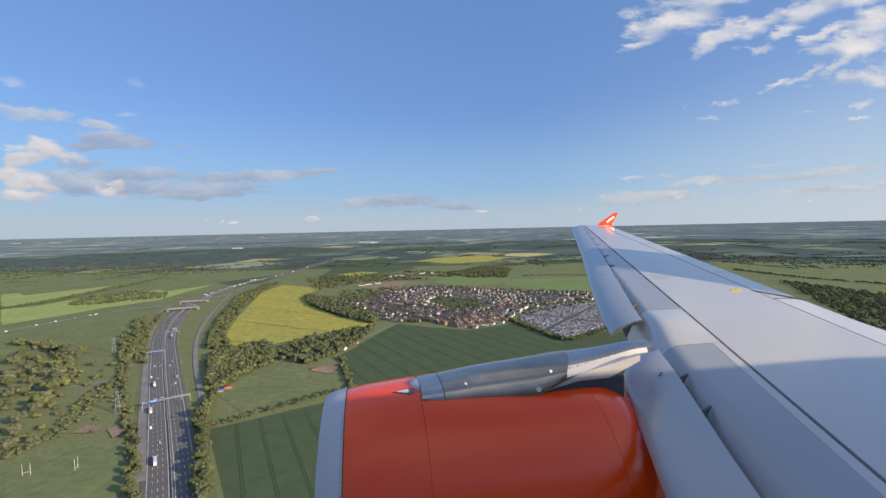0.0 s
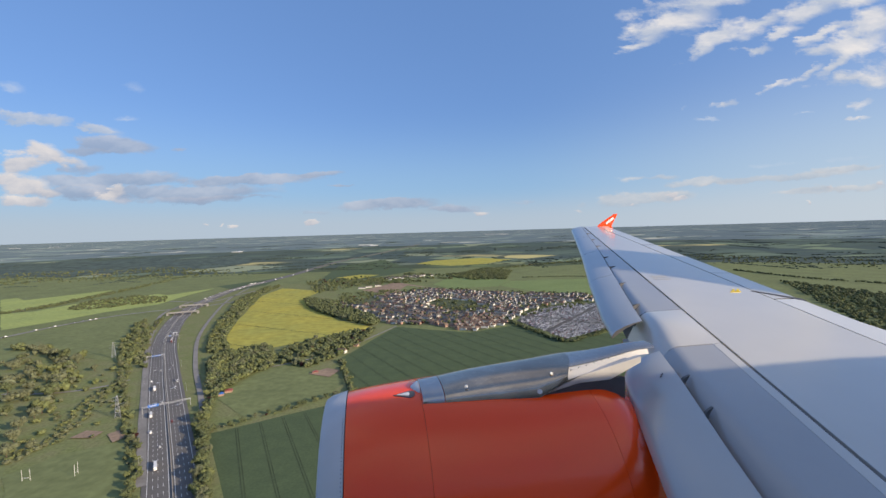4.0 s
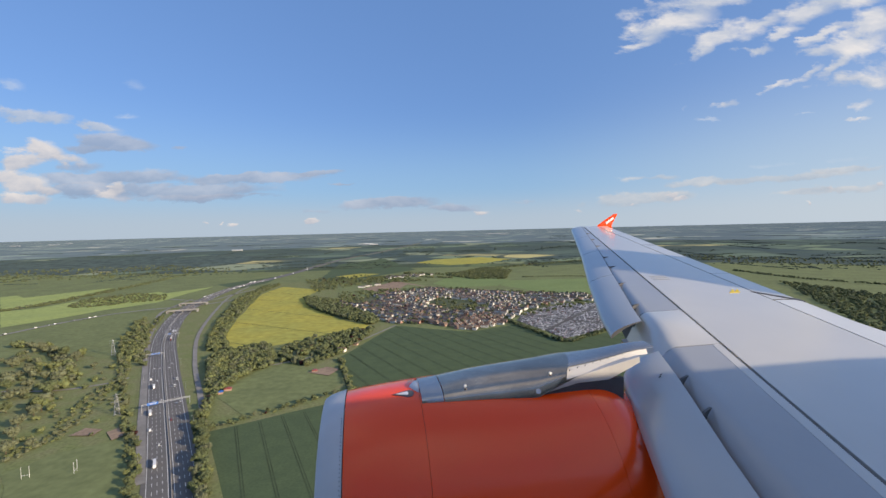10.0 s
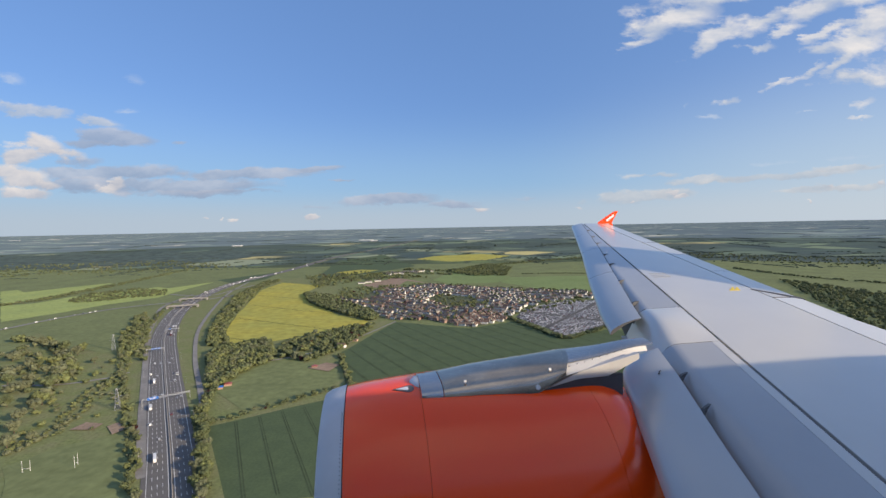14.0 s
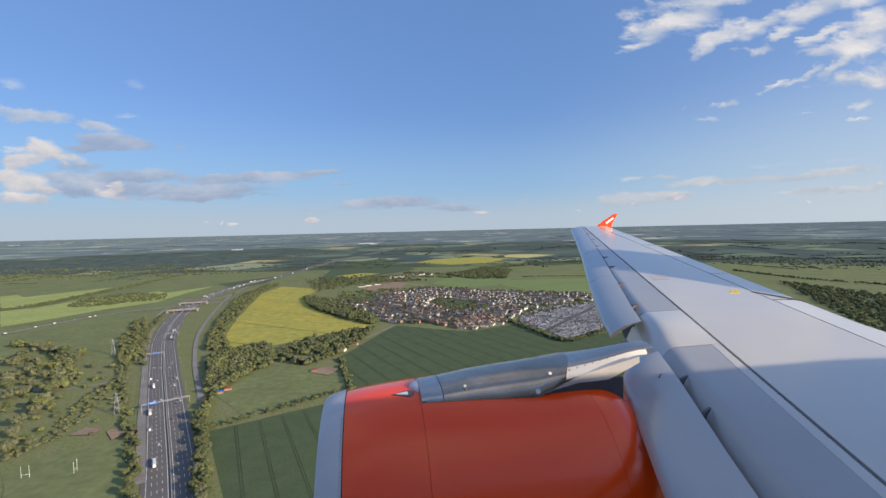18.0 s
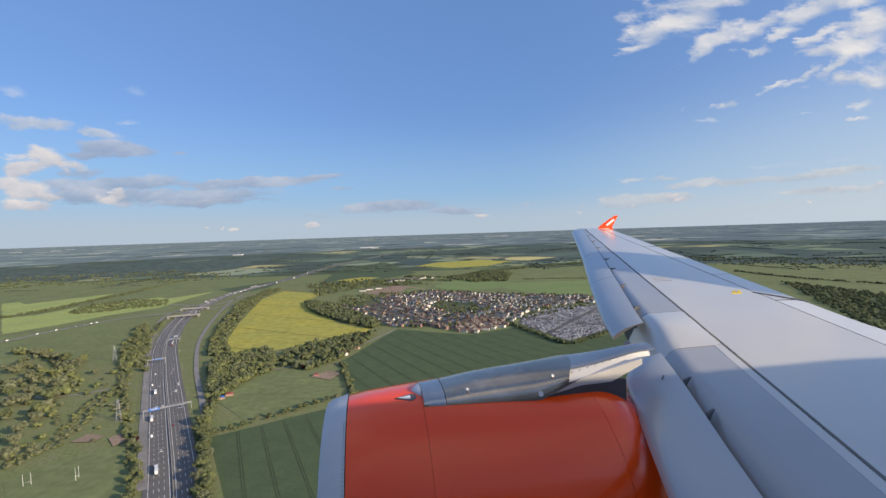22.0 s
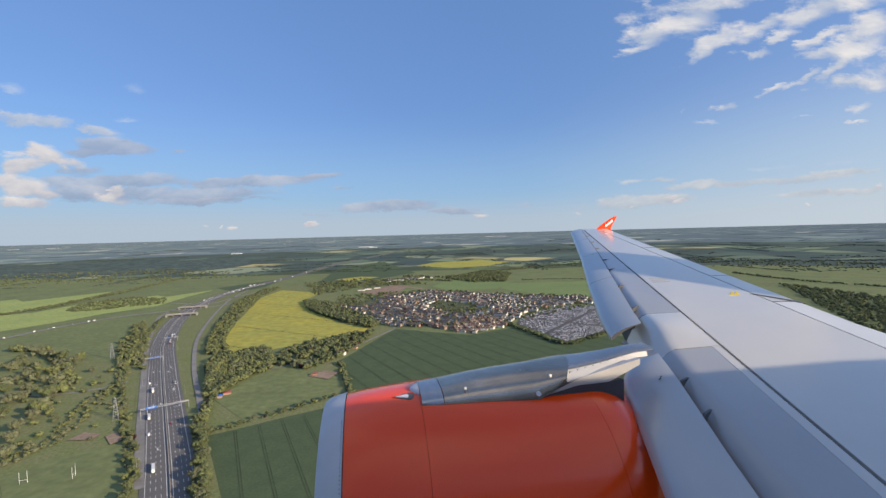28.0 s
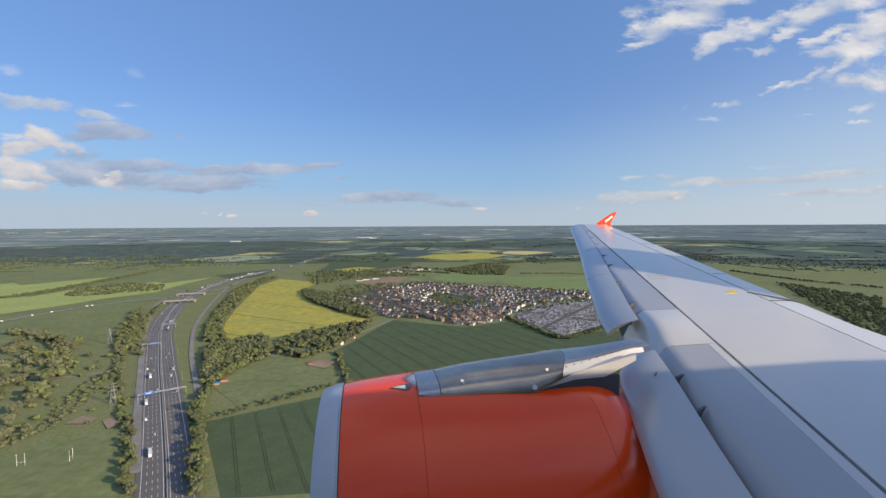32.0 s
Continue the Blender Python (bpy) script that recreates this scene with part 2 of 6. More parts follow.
cloud("bank", 0.736, 0.453, 0.079, 0.0264, 19, 0.95)
cloud("bank", 0.845, 0.478, 0.082, 0.0291, 14, 1)
cloud("bank", 0.724, 0.395, 0.045, 0.0132, 4, 1)
cloud("bank", 0.794, 0.426, 0.053, 0.0145, 19, 0.9)
cloud("bank", 0.898, 0.429, 0.079, 0.0145, 24, 0.95)
cloud("bank", 0.963, 0.402, 0.082, 0.0291, 14, 1)
cloud("bank", 0.872, 0.386, 0.053, 0.0158, 9, 0.9)
cloud("bank", 0.912, 0.355, 0.079, 0.0145, 29, 1)
cloud("bank", 0.841, 0.335, 0.061, 0.0119, 27, 0.95)
cloud("bank", 0.770, 0.311, 0.048, 0.0079, 21, 0.85)
cloud("bank", 0.938, 0.321, 0.092, 0.0198, 4, 1)
cloud("bank", 1.003, 0.313, 0.055, 0.0238, 4, 1)
cloud("bank", 0.998, 0.451, 0.074, 0.0449, 9, 1)
cloud("bank", 0.613, 0.504, 0.211, 0.0264, 4, 0.85)
cloud("bank", 0.935, 0.508, 0.172, 0.0291, 4, 0.85)
cloud("bank", 0.653, 0.273, 0.033, 0.0106, 13, 0.9)
cloud("bank", 0.965, 0.268, 0.037, 0.0145, 4, 0.8)
cloud("bank", 0.968, 0.233, 0.040, 0.0053, -1, 0.8)
cloud("bank", 1.131, 0.379, 0.158, 0.0792, 7, 0.95)
cloud("bank", 0.806, 0.552, 0.343, 0.0528, 7, 0.85)
# broken cloud bank continued overhead, above the window's view: unseen, added to brighten shade
layer = wmath("ADD", wmath("MAXIMUM", split.outputs[2], 0.0), 0.12)
deck = wnode("ShaderNodeCombineXYZ")
wlink(wmath("DIVIDE", split.outputs[0], layer), deck.inputs[0])
wlink(wmath("DIVIDE", split.outputs[1], layer), deck.inputs[1])
bank = wnode("ShaderNodeTexNoise")
bank.inputs["Scale"].default_value, bank.inputs["Detail"].default_value = 1.6, 7.0
bank.inputs["Roughness"].default_value = 0.58
wlink(deck.outputs[0], bank.inputs["Vector"])
high = wnode("ShaderNodeMapRange")
high.interpolation_type = "SMOOTHSTEP"
for i, v in ((1, 0.50), (2, 0.68), (3, 0.0), (4, 0.68)):
    high.inputs[i].default_value = v
wlink(split.outputs[2], high.inputs[0])
overhead = wmath("MULTIPLY", wmath("MULTIPLY", wmath("SUBTRACT", bank.outputs[0], 0.43), 5.0, clamp=True), high.outputs[0])
whole_sky = wmix(overhead, cloudy, (0.72, 0.75, 0.82))
background = wnode("ShaderNodeBackground")
wlink(whole_sky, background.inputs[0])
background.inputs[1].default_value = 1.0
world_out = wnode("ShaderNodeOutputWorld")
wlink(background.outputs[0], world_out.inputs[0])


# ---------------------------------------------------------------- materials
def mat(name, colour, rough=0.6, metal=0.0, vary=0.12, scale=4.0, bump=0.0, per="", spread=0.0, coat=0.0, second=None, second_scale=0.6, uvs=False, detail=4.0, spec=0.5, coat_rough=0.14):
    """Principled material: colour broken up by fine and coarse noise; per = 'object' or 'island' adds a random shade per piece."""
    m = bpy.data.materials.new(name)
    m.use_nodes = True
    t = m.node_tree
    p = t.nodes["Principled BSDF"]
    p.inputs["Roughness"].default_value, p.inputs["Metallic"].default_value = rough, metal
    p.inputs["Coat Weight"].default_value = coat
    p.inputs["Coat Roughness"].default_value = coat_rough
    p.inputs["Specular IOR Level"].default_value = spec
    tc = t.nodes.new("ShaderNodeTexCoord")
    where = tc.outputs["UV" if uvs else "Object"]
    if not uvs and per == "world":
        geo = t.nodes.new("ShaderNodeNewGeometry")
        where = geo.outputs["Position"]

    def nz(s, d):
        n = t.nodes.new("ShaderNodeTexNoise")
        n.inputs["Scale"].default_value, n.inputs["Detail"].default_value = s, d
        t.links.new(where, n.inputs["Vector"])
        return n.outputs[0]

    fine, coarse = nz(scale, detail), nz(scale * 0.13, 3.0)
    mixc = t.nodes.new("ShaderNodeMix")
    mixc.data_type = "RGBA"
    mixc.inputs[6].default_value = (*colour, 1)
    mixc.inputs[7].default_value = (*(second or tuple(c * 0.6 for c in colour)), 1)
    ramp = t.nodes.new("ShaderNodeMapRange")
    for i, v in ((1, 0.35), (2, 0.68), (3, 0.0), (4, second_scale)):
        ramp.inputs[i].default_value = v
    t.links.new(coarse, ramp.inputs[0])
    t.links.new(ramp.outputs[0], mixc.inputs[0])
    hsv = t.nodes.new("ShaderNodeHueSaturation")
    t.links.new(mixc.outputs[2], hsv.inputs["Color"])
    val = t.nodes.new("ShaderNodeMapRange")
    for i, v in ((1, 0.25), (2, 0.75), (3, 1 - vary), (4, 1 + vary)):
        val.inputs[i].default_value = v
    t.links.new(fine, val.inputs[0])
    out = val.outputs[0]
    if per in ("object", "island"):
        if per == "object":
            info = t.nodes.new("ShaderNodeObjectInfo").outputs["Random"]
        else:
            info = t.nodes.new("ShaderNodeNewGeometry").outputs["Random Per Island"]
        r = t.nodes.new("ShaderNodeMapRange")
        for i, v in ((1, 0.0), (2, 1.0), (3, 1 - spread), (4, 1 + spread)):
            r.inputs[i].default_value = v
        t.links.new(info, r.inputs[0])
        mu = t.nodes.new("ShaderNodeMath")
        mu.operation = "MULTIPLY"
        t.links.new(out, mu.inputs[0])
        t.links.new(r.outputs[0], mu.inputs[1])
        out = mu.outputs[0]
        h = t.nodes.new("ShaderNodeMapRange")
        for i, v in ((1, 0.0), (2, 1.0), (3, 0.5 - spread * 0.05), (4, 0.5 + spread * 0.05)):
            h.inputs[i].default_value = v
        t.links.new(info, h.inputs[0])
        t.links.new(h.outputs[0], hsv.inputs["Hue"])
    t.links.new(out, hsv.inputs["Value"])
    t.links.new(hsv.outputs[0], p.inputs["Base Color"])
    if bump:
        b = t.nodes.new("ShaderNodeBump")
        b.inputs["Strength"].default_value, b.inputs["Distance"].default_value = bump, 0.3 / scale
        t.links.new(fine, b.inputs["Height"])
        t.links.new(b.outputs[0], p.inputs["Normal"])
    return m


def car_paint(name, per):
    """Many car colours: whites, silvers, blacks and a few strong ones, one for each car."""
    m = mat(name, (0.5, 0.5, 0.5), 0.35, 0.0, 0.02, 3.0, coat=0.4)
    t = m.node_tree
    p = t.nodes["Principled BSDF"]
    if per == "island":
        info = t.nodes.new("ShaderNodeNewGeometry").outputs["Random Per Island"]
    else:
        info = t.nodes.new("ShaderNodeObjectInfo").outputs["Random"]
    ramp = t.nodes.new("ShaderNodeValToRGB")
    ramp.color_ramp.interpolation = "CONSTANT"
    stops = ((0, (0.75, 0.76, 0.78)), (0.22, (0.42, 0.44, 0.47)), (0.42, (0.03, 0.03, 0.035)), (0.58, (0.14, 0.15, 0.17)),
             (0.70, (0.06, 0.08, 0.14)), (0.76, (0.66, 0.66, 0.66)), (0.92, (0.26, 0.04, 0.03)), (0.96, (0.24, 0.26, 0.29)))
    e = ramp.color_ramp.elements
    e[0].position, e[0].color = 0, (*stops[0][1], 1)
    e[1].position, e[1].color = stops[1][0], (*stops[1][1], 1)
    for pos, c in stops[2:]:
        e.new(pos).color = (*c, 1)
    t.links.new(info, ramp.inputs[0])
    t.links.new(ramp.outputs[0], p.inputs["Base Color"])
    return m


def patchwork(name, stops, woods, hedge=(0.045, 0.085), cell=3.4):
    """Farmland seen far off: fields of many greens, some rape and bare soil, with dark hedges between; on plan coordinates (km)."""
    m = bpy.data.materials.new(name)
    m.use_nodes = True
    t = m.node_tree
    p = t.nodes["Principled BSDF"]
    p.inputs["Roughness"].default_value = 0.9
    p.inputs["Specular IOR Level"].default_value = 0.1
    tc = t.nodes.new("ShaderNodeTexCoord")
    warp = t.nodes.new("ShaderNodeTexNoise")
    warp.inputs["Scale"].default_value = 1.6
    t.links.new(tc.outputs["UV"], warp.inputs["Vector"])
    mixv = t.nodes.new("ShaderNodeMix")
    mixv.data_type = "RGBA"
    mixv.blend_type = "ADD"
    mixv.inputs[0].default_value = 0.22
    t.links.new(tc.outputs["UV"], mixv.inputs[6])
    t.links.new(warp.outputs["Color"], mixv.inputs[7])

    def voro(feature, s):
        v = t.nodes.new("ShaderNodeTexVoronoi")
        v.voronoi_dimensions = "2D"
        v.feature = feature
        v.inputs["Scale"].default_value = s
        t.links.new(mixv.outputs[2], v.inputs["Vector"])
        return v

    cells, edges = voro("F1", cell), voro("DISTANCE_TO_EDGE", cell)
    sep = t.nodes.new("ShaderNodeSeparateColor")
    t.links.new(cells.outputs["Color"], sep.inputs[0])
    ramp = t.nodes.new("ShaderNodeValToRGB")
    ramp.color_ramp.interpolation = "CONSTANT"
    e = ramp.color_ramp.elements
    e[0].position, e[0].color = 0, (*stops[0][1], 1)
    e[1].position, e[1].color = stops[1][0], (*stops[1][1], 1)
    for pos, c in stops[2:]:
        e.new(pos).color = (*c, 1)
    t.links.new(sep.outputs[0], ramp.inputs[0])
    # broad woods
    wood = t.nodes.new("ShaderNodeTexNoise")
    wood.inputs["Scale"].default_value, wood.inputs["Detail"].default_value = 0.8, 6.0
    t.links.new(tc.outputs["UV"], wood.inputs["Vector"])
    wr = t.nodes.new("ShaderNodeMapRange")
    for i, v in ((1, 0.47), (2, 0.53), (3, 0.0), (4, 0.95)):
        wr.inputs[i].default_value = v
    t.links.new(wood.outputs[0], wr.inputs[0])
    hr = t.nodes.new("ShaderNodeMapRange")
    for i, v in ((1, hedge[0]), (2, hedge[1]), (3, 0.9), (4, 0.0)):
        hr.inputs[i].default_value = v
    t.links.new(edges.outputs["Distance"], hr.inputs[0])
    mx = t.nodes.new("ShaderNodeMath")
    mx.operation = "MAXIMUM"
    t.links.new(wr.outputs[0], mx.inputs[0])
    t.links.new(hr.outputs[0], mx.inputs[1])
    trees = t.nodes.new("ShaderNodeTexNoise")
    trees.inputs["Scale"].default_value, trees.inputs["Detail"].default_value = 45.0, 3.0
    t.links.new(tc.outputs["UV"], trees.inputs["Vector"])
    tr = t.nodes.new("ShaderNodeMix")
    tr.data_type = "RGBA"
    tr.inputs[6].default_value, tr.inputs[7].default_value = (*woods[0], 1), (*woods[1], 1)
    t.links.new(trees.outputs[0], tr.inputs[0])
    fin = t.nodes.new("ShaderNodeMix")
    fin.data_type = "RGBA"
    t.links.new(mx.outputs[0], fin.inputs[0])
    t.links.new(ramp.outputs[0], fin.inputs[6])
    t.links.new(tr.outputs[2], fin.inputs[7])
    t.links.new(fin.outputs[2], p.inputs["Base Color"])
    return m


M = {}
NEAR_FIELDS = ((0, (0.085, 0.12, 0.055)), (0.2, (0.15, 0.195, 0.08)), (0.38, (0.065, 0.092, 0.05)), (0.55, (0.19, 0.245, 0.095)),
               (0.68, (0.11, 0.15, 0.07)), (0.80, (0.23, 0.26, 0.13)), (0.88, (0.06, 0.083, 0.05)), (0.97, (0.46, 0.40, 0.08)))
# middle and far fields carry air haze, and some cloud shade, in their colours
MID_HAZED_FIELDS = ((0, (0.088, 0.127, 0.104)), (0.2, (0.136, 0.186, 0.132)), (0.38, (0.073, 0.106, 0.097)), (0.55, (0.195, 0.254, 0.159)),
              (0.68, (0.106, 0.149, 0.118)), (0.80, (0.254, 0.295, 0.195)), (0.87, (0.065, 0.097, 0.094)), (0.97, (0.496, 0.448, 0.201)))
FAR_HAZED_FIELDS = ((0, (0.145, 0.200, 0.207)), (0.2, (0.193, 0.255, 0.235)), (0.38, (0.124, 0.172, 0.190)), (0.55, (0.262, 0.331, 0.283)),
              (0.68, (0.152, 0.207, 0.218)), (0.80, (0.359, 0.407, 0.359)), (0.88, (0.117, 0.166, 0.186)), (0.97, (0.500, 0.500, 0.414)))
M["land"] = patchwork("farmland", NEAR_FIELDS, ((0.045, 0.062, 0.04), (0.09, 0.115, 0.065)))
M["middle"] = patchwork("hazed_middle_farmland", MID_HAZED_FIELDS, ((0.048, 0.070, 0.066), (0.090, 0.122, 0.10)), (0.05, 0.10), 2.6)
M["distance"] = patchwork("hazed_distant_farmland", FAR_HAZED_FIELDS, ((0.11, 0.15, 0.165), (0.145, 0.19, 0.20)), (0.05, 0.10), 2.0)
M["pasture"] = mat("pasture_grass", (0.178, 0.208, 0.092), 0.9, 0, 0.2, 0.10, 0.0, "world", second=(0.124, 0.148, 0.070), spec=0.1)
M["meadow"] = mat("light_meadow", (0.32, 0.375, 0.125), 0.9, 0, 0.16, 0.09, 0.0, "world", second=(0.25, 0.31, 0.115), spec=0.1)
M["green_field"] = mat("green_field", (0.185, 0.245, 0.098), 0.9, 0, 0.16, 0.09, 0.0, "world", second=(0.15, 0.205, 0.08), spec=0.1)
M["wheat"] = mat("young_wheat", (0.080, 0.113, 0.055), 0.85, 0, 0.12, 0.4, 0.0, "world", second=(0.062, 0.09, 0.047), spec=0.15)
M["rape"] = mat("flowering_rape", (0.39, 0.35, 0.075), 0.9, 0, 0.22, 0.06, 0.0, "world", second=(0.30, 0.31, 0.085), second_scale=0.8, spec=0.1)
M["soil"] = mat("bare_soil", (0.30, 0.225, 0.165), 0.95, 0, 0.2, 0.3, 0.0, "world", spec=0.1)
M["rough_grass"] = mat("rough_grass", (0.162, 0.192, 0.078), 0.95, 0, 0.25, 0.3, 0.0, "world", second=(0.21, 0.20, 0.115), spec=0.1)
M["tramline"] = mat("tramline", (0.068, 0.09, 0.05), 0.95, 0, 0.2, 0.3, 0.0, "world", spec=0.1)
# far woods, with cloud shade and haze put into the colour
M["forest"] = mat("shaded_distant_forest", (0.070, 0.098, 0.090), 0.95, 0, 0.40, 0.02, 0.0, "world", second=(0.085, 0.112, 0.092), spec=0.1)
M["asphalt"] = mat("asphalt", (0.132, 0.125, 0.117), 0.85, 0, 0.12, 0.5, 0.0, "world", second=(0.10, 0.096, 0.092))
M["old_asphalt"] = mat("old_asphalt", (0.24, 0.23, 0.215), 0.9, 0, 0.15, 0.4, 0.0, "world")
M["yard"] = mat("gardens_and_drives", (0.11, 0.12, 0.075), 0.95, 0, 0.3, 0.08, 0.0, "world", second=(0.07, 0.095, 0.048), second_scale=0.9, spec=0.1)
M["lot"] = mat("car_park_asphalt", (0.065, 0.065, 0.065), 0.9, 0, 0.2, 0.2, 0.0, "world", second=(0.10, 0.097, 0.094))
# wing grey made paler: stronger sun on the inner flap, put into colour
M["flap_sunlit"] = mat("flap_sunlit_grey_paint", (0.60, 0.61, 0.60), 0.32, 0.0, 0.03, 1.4, coat=0.5, second=(0.56, 0.57, 0.56), second_scale=0.5)
M["paint_line"] = mat("road_paint", (0.75, 0.75, 0.72), 0.6, 0, 0.1, 1.0, 0.0, "world")
M["concrete"] = mat("concrete", (0.31, 0.295, 0.275), 0.85, 0, 0.12, 0.8, 0.05)
M["steel"] = mat("galvanised_steel", (0.50, 0.51, 0.52), 0.45, 0.7, 0.1, 2.0)
M["sign_blue"] = mat("blue_sign", (0.03, 0.16, 0.55), 0.4, 0, 0.04, 2.0)
M["sign_white"] = mat("white_sign_paint", (0.8, 0.8, 0.8), 0.4, 0, 0.04, 2.0)
M["white_paint"] = mat("white_paint", (0.78, 0.78, 0.76), 0.5, 0, 0.05, 2.0)
M["leaf"] = mat("leaves", (0.108, 0.130, 0.062), 0.8, 0, 0.28, 0.9, 0.0, "island", 0.26, second=(0.12, 0.132, 0.064), spec=0.15)
M["leaf_bright"] = mat("fresh_leaves", (0.15, 0.172, 0.068), 0.8, 0, 0.22, 0.9, 0.0, "island", 0.2, second=(0.17, 0.18, 0.082), spec=0.15)
M["leaf_olive"] = mat("olive_leaves", (0.152, 0.166, 0.096), 0.85, 0, 0.22, 0.9, 0.0, "island", 0.2, spec=0.15)
# leaves of the far hedges, dulled and blued: haze put into the colour
M["leaf_far"] = mat("hazed_distant_leaves", (0.082, 0.110, 0.086), 0.9, 0, 0.25, 0.2, 0.0, "island", 0.25, spec=0.1)
M["leaf_red"] = mat("copper_leaves", (0.06, 0.022, 0.02), 0.8, 0, 0.28, 0.9, 0.0, "island", 0.3, spec=0.15)
M["bark"] = mat("bark", (0.10, 0.075, 0.05), 0.95, 0, 0.3, 3.0, 0.2)
M["brick"] = mat("brick_wall", (0.46, 0.30, 0.225), 0.9, 0, 0.15, 2.5, 0.0, "object", 0.25)
M["render"] = mat("pale_render", (0.80, 0.77, 0.70), 0.85, 0, 0.1, 1.2, 0.0, "object", 0.15)
M["roof_red"] = mat("red_roof_tiles", (0.155, 0.108, 0.088), 0.9, 0, 0.2, 2.5, 0.0, "object", 0.3)
M["roof_grey"] = mat("grey_roof_tiles", (0.105, 0.10, 0.098), 0.9, 0, 0.2, 2.5, 0.0, "object", 0.3)
M["window"] = mat("house_window", (0.05, 0.06, 0.07), 0.15, 0, 0.1, 2.0)
M["rubber"] = mat("tyre_rubber", (0.02, 0.02, 0.02), 0.85, 0, 0.2, 6.0)
M["car_many"] = car_paint("parked_car_paint", "island")
M["car_one"] = car_paint("car_paint", "object")
M["glass_dark"] = mat("dark_glass", (0.02, 0.025, 0.03), 0.08, 0, 0.1, 2.0)
M["lorry_box"] = mat("lorry_box_paint", (0.72, 0.72, 0.70), 0.5, 0, 0.05, 1.0, 0.0, "object", 0.25)
M["red_paint"] = mat("red_paint", (0.33, 0.07, 0.055), 0.4, 0, 0.05, 1.0)
# aircraft
M["wing_grey"] = mat("wing_grey_paint", (0.515, 0.50, 0.46), 0.30, 0.0, 0.03, 1.4, coat=0.7, second=(0.47, 0.458, 0.422), second_scale=0.5)
M["wing_le"] = mat("leading_edge_grey_paint", (0.335, 0.335, 0.335), 0.30, 0.1, 0.05, 1.4, coat=0.6, second=(0.295, 0.30, 0.305), second_scale=0.6)
M["slat_grey"] = mat("slat_grey_paint", (0.40, 0.41, 0.41), 0.30, 0.1, 0.03, 1.2, coat=0.5, second=(0.375, 0.385, 0.39), second_scale=0.5)
# dark joints and parts; also the painted shade in slat slot and pylon gap
M["wing_dark"] = mat("sealant_and_shade_dark_grey", (0.075, 0.078, 0.085), 0.6, 0.0, 0.15, 3.0)
M["orange"] = mat("orange_gloss_paint", (1.0, 0.080, 0.006), 0.16, 0.0, 0.03, 1.0, coat=0.15, coat_rough=0.03, spec=0.5, second=(0.95, 0.068, 0.006), second_scale=0.5)
M["lip_metal"] = mat("brushed_inlet_metal", (0.62, 0.62, 0.63), 0.5, 0.25, 0.05, 5.0)
M["pylon_metal"] = mat("polished_pylon_metal", (0.53, 0.43, 0.33), 0.20, 0.96, 0.14, 5.0, second=(0.30, 0.235, 0.17), second_scale=0.8)
M["crest_metal"] = mat("grey_crest_metal", (0.46, 0.45, 0.44), 0.26, 0.88, 0.06, 4.0)
M["pylon_white"] = mat("pylon_light_grey_paint", (0.55, 0.54, 0.52), 0.4, 0.0, 0.04, 2.0)
M["fuselage"] = mat("white_fuselage_paint", (0.78, 0.79, 0.80), 0.25, 0, 0.02, 1.0, coat=0.4)
M["belly_grey"] = mat("belly_low_bounce_grey", (0.27, 0.28, 0.29), 0.35, 0, 0.04, 1.0, coat=0.3)
M["yellow_mark"] = mat("yellow_marking", (0.75, 0.55, 0.02), 0.5, 0, 0.05, 8.0)
M["white_mark"] = mat("white_marking", (0.85, 0.85, 0.85), 0.4, 0, 0.03, 8.0)


# ---------------------------------------------------------------- mesh helpers
def mesh_from(name, verts, faces, mats, face_mats=None, smooth=False):
    me = bpy.data.meshes.new(name)
    me.from_pydata([tuple(v) for v in verts], [], faces)
    for m in mats:
        me.materials.append(m)
    if face_mats is not None:
        me.polygons.foreach_set("material_index", face_mats)
    if smooth:
        me.polygons.foreach_set("use_smooth", [True] * len(me.polygons))
    me.update()
    return me


def part(name, bm, material, parent, label=""):
    """One mesh object from a bmesh (or ready mesh) under a thing or a part."""
    if isinstance(bm, bmesh.types.BMesh):
        me = bpy.data.meshes.new(name)
        bmesh.ops.recalc_face_normals(bm, faces=bm.faces)
        bm.to_mesh(me)
        bm.free()
        me.materials.append(material)
    else:
        me = bm
    ob = new(name, me)
    ob.parent = parent
    if label:
        ob["label"] = label
    return ob


def thing(name, label, category, group="", kind="", at=None):
    ob = tagged(new(name), label, category, group, kind)
    if at is not None:
        ob.matrix_basis = at
    return ob


def bm_box(w, d, h, at=(0, 0, 0), bevel=0.0, bm=None):
    """A box w x d x h whose base centre is at."""
    b = bm or bmesh.new()
    r = bmesh.ops.create_cube(b, size=1.0, matrix=Matrix.LocRotScale((at[0], at[1], at[2] + h / 2), None, (w, d, h)))
    if bevel:
        edges = list({e for v in r["verts"] for e in v.link_edges})
        bmesh.ops.bevel(b, geom=edges, offset=bevel, segments=2, affect="EDGES", profile=0.6)
    return b


def bm_rod(a, c, r0, r1=None, seg=8, bm=None):
    b = bm or bmesh.new()
    a, c = Vector(a), Vector(c)
    d = c - a
    m = Matrix.Translation((a + c) / 2) @ d.to_track_quat("Z", "Y").to_matrix().to_4x4()
    bmesh.ops.create_cone(b, cap_ends=True, segments=seg, radius1=r0, radius2=r0 if r1 is None else r1, depth=d.length, matrix=m)
    return b


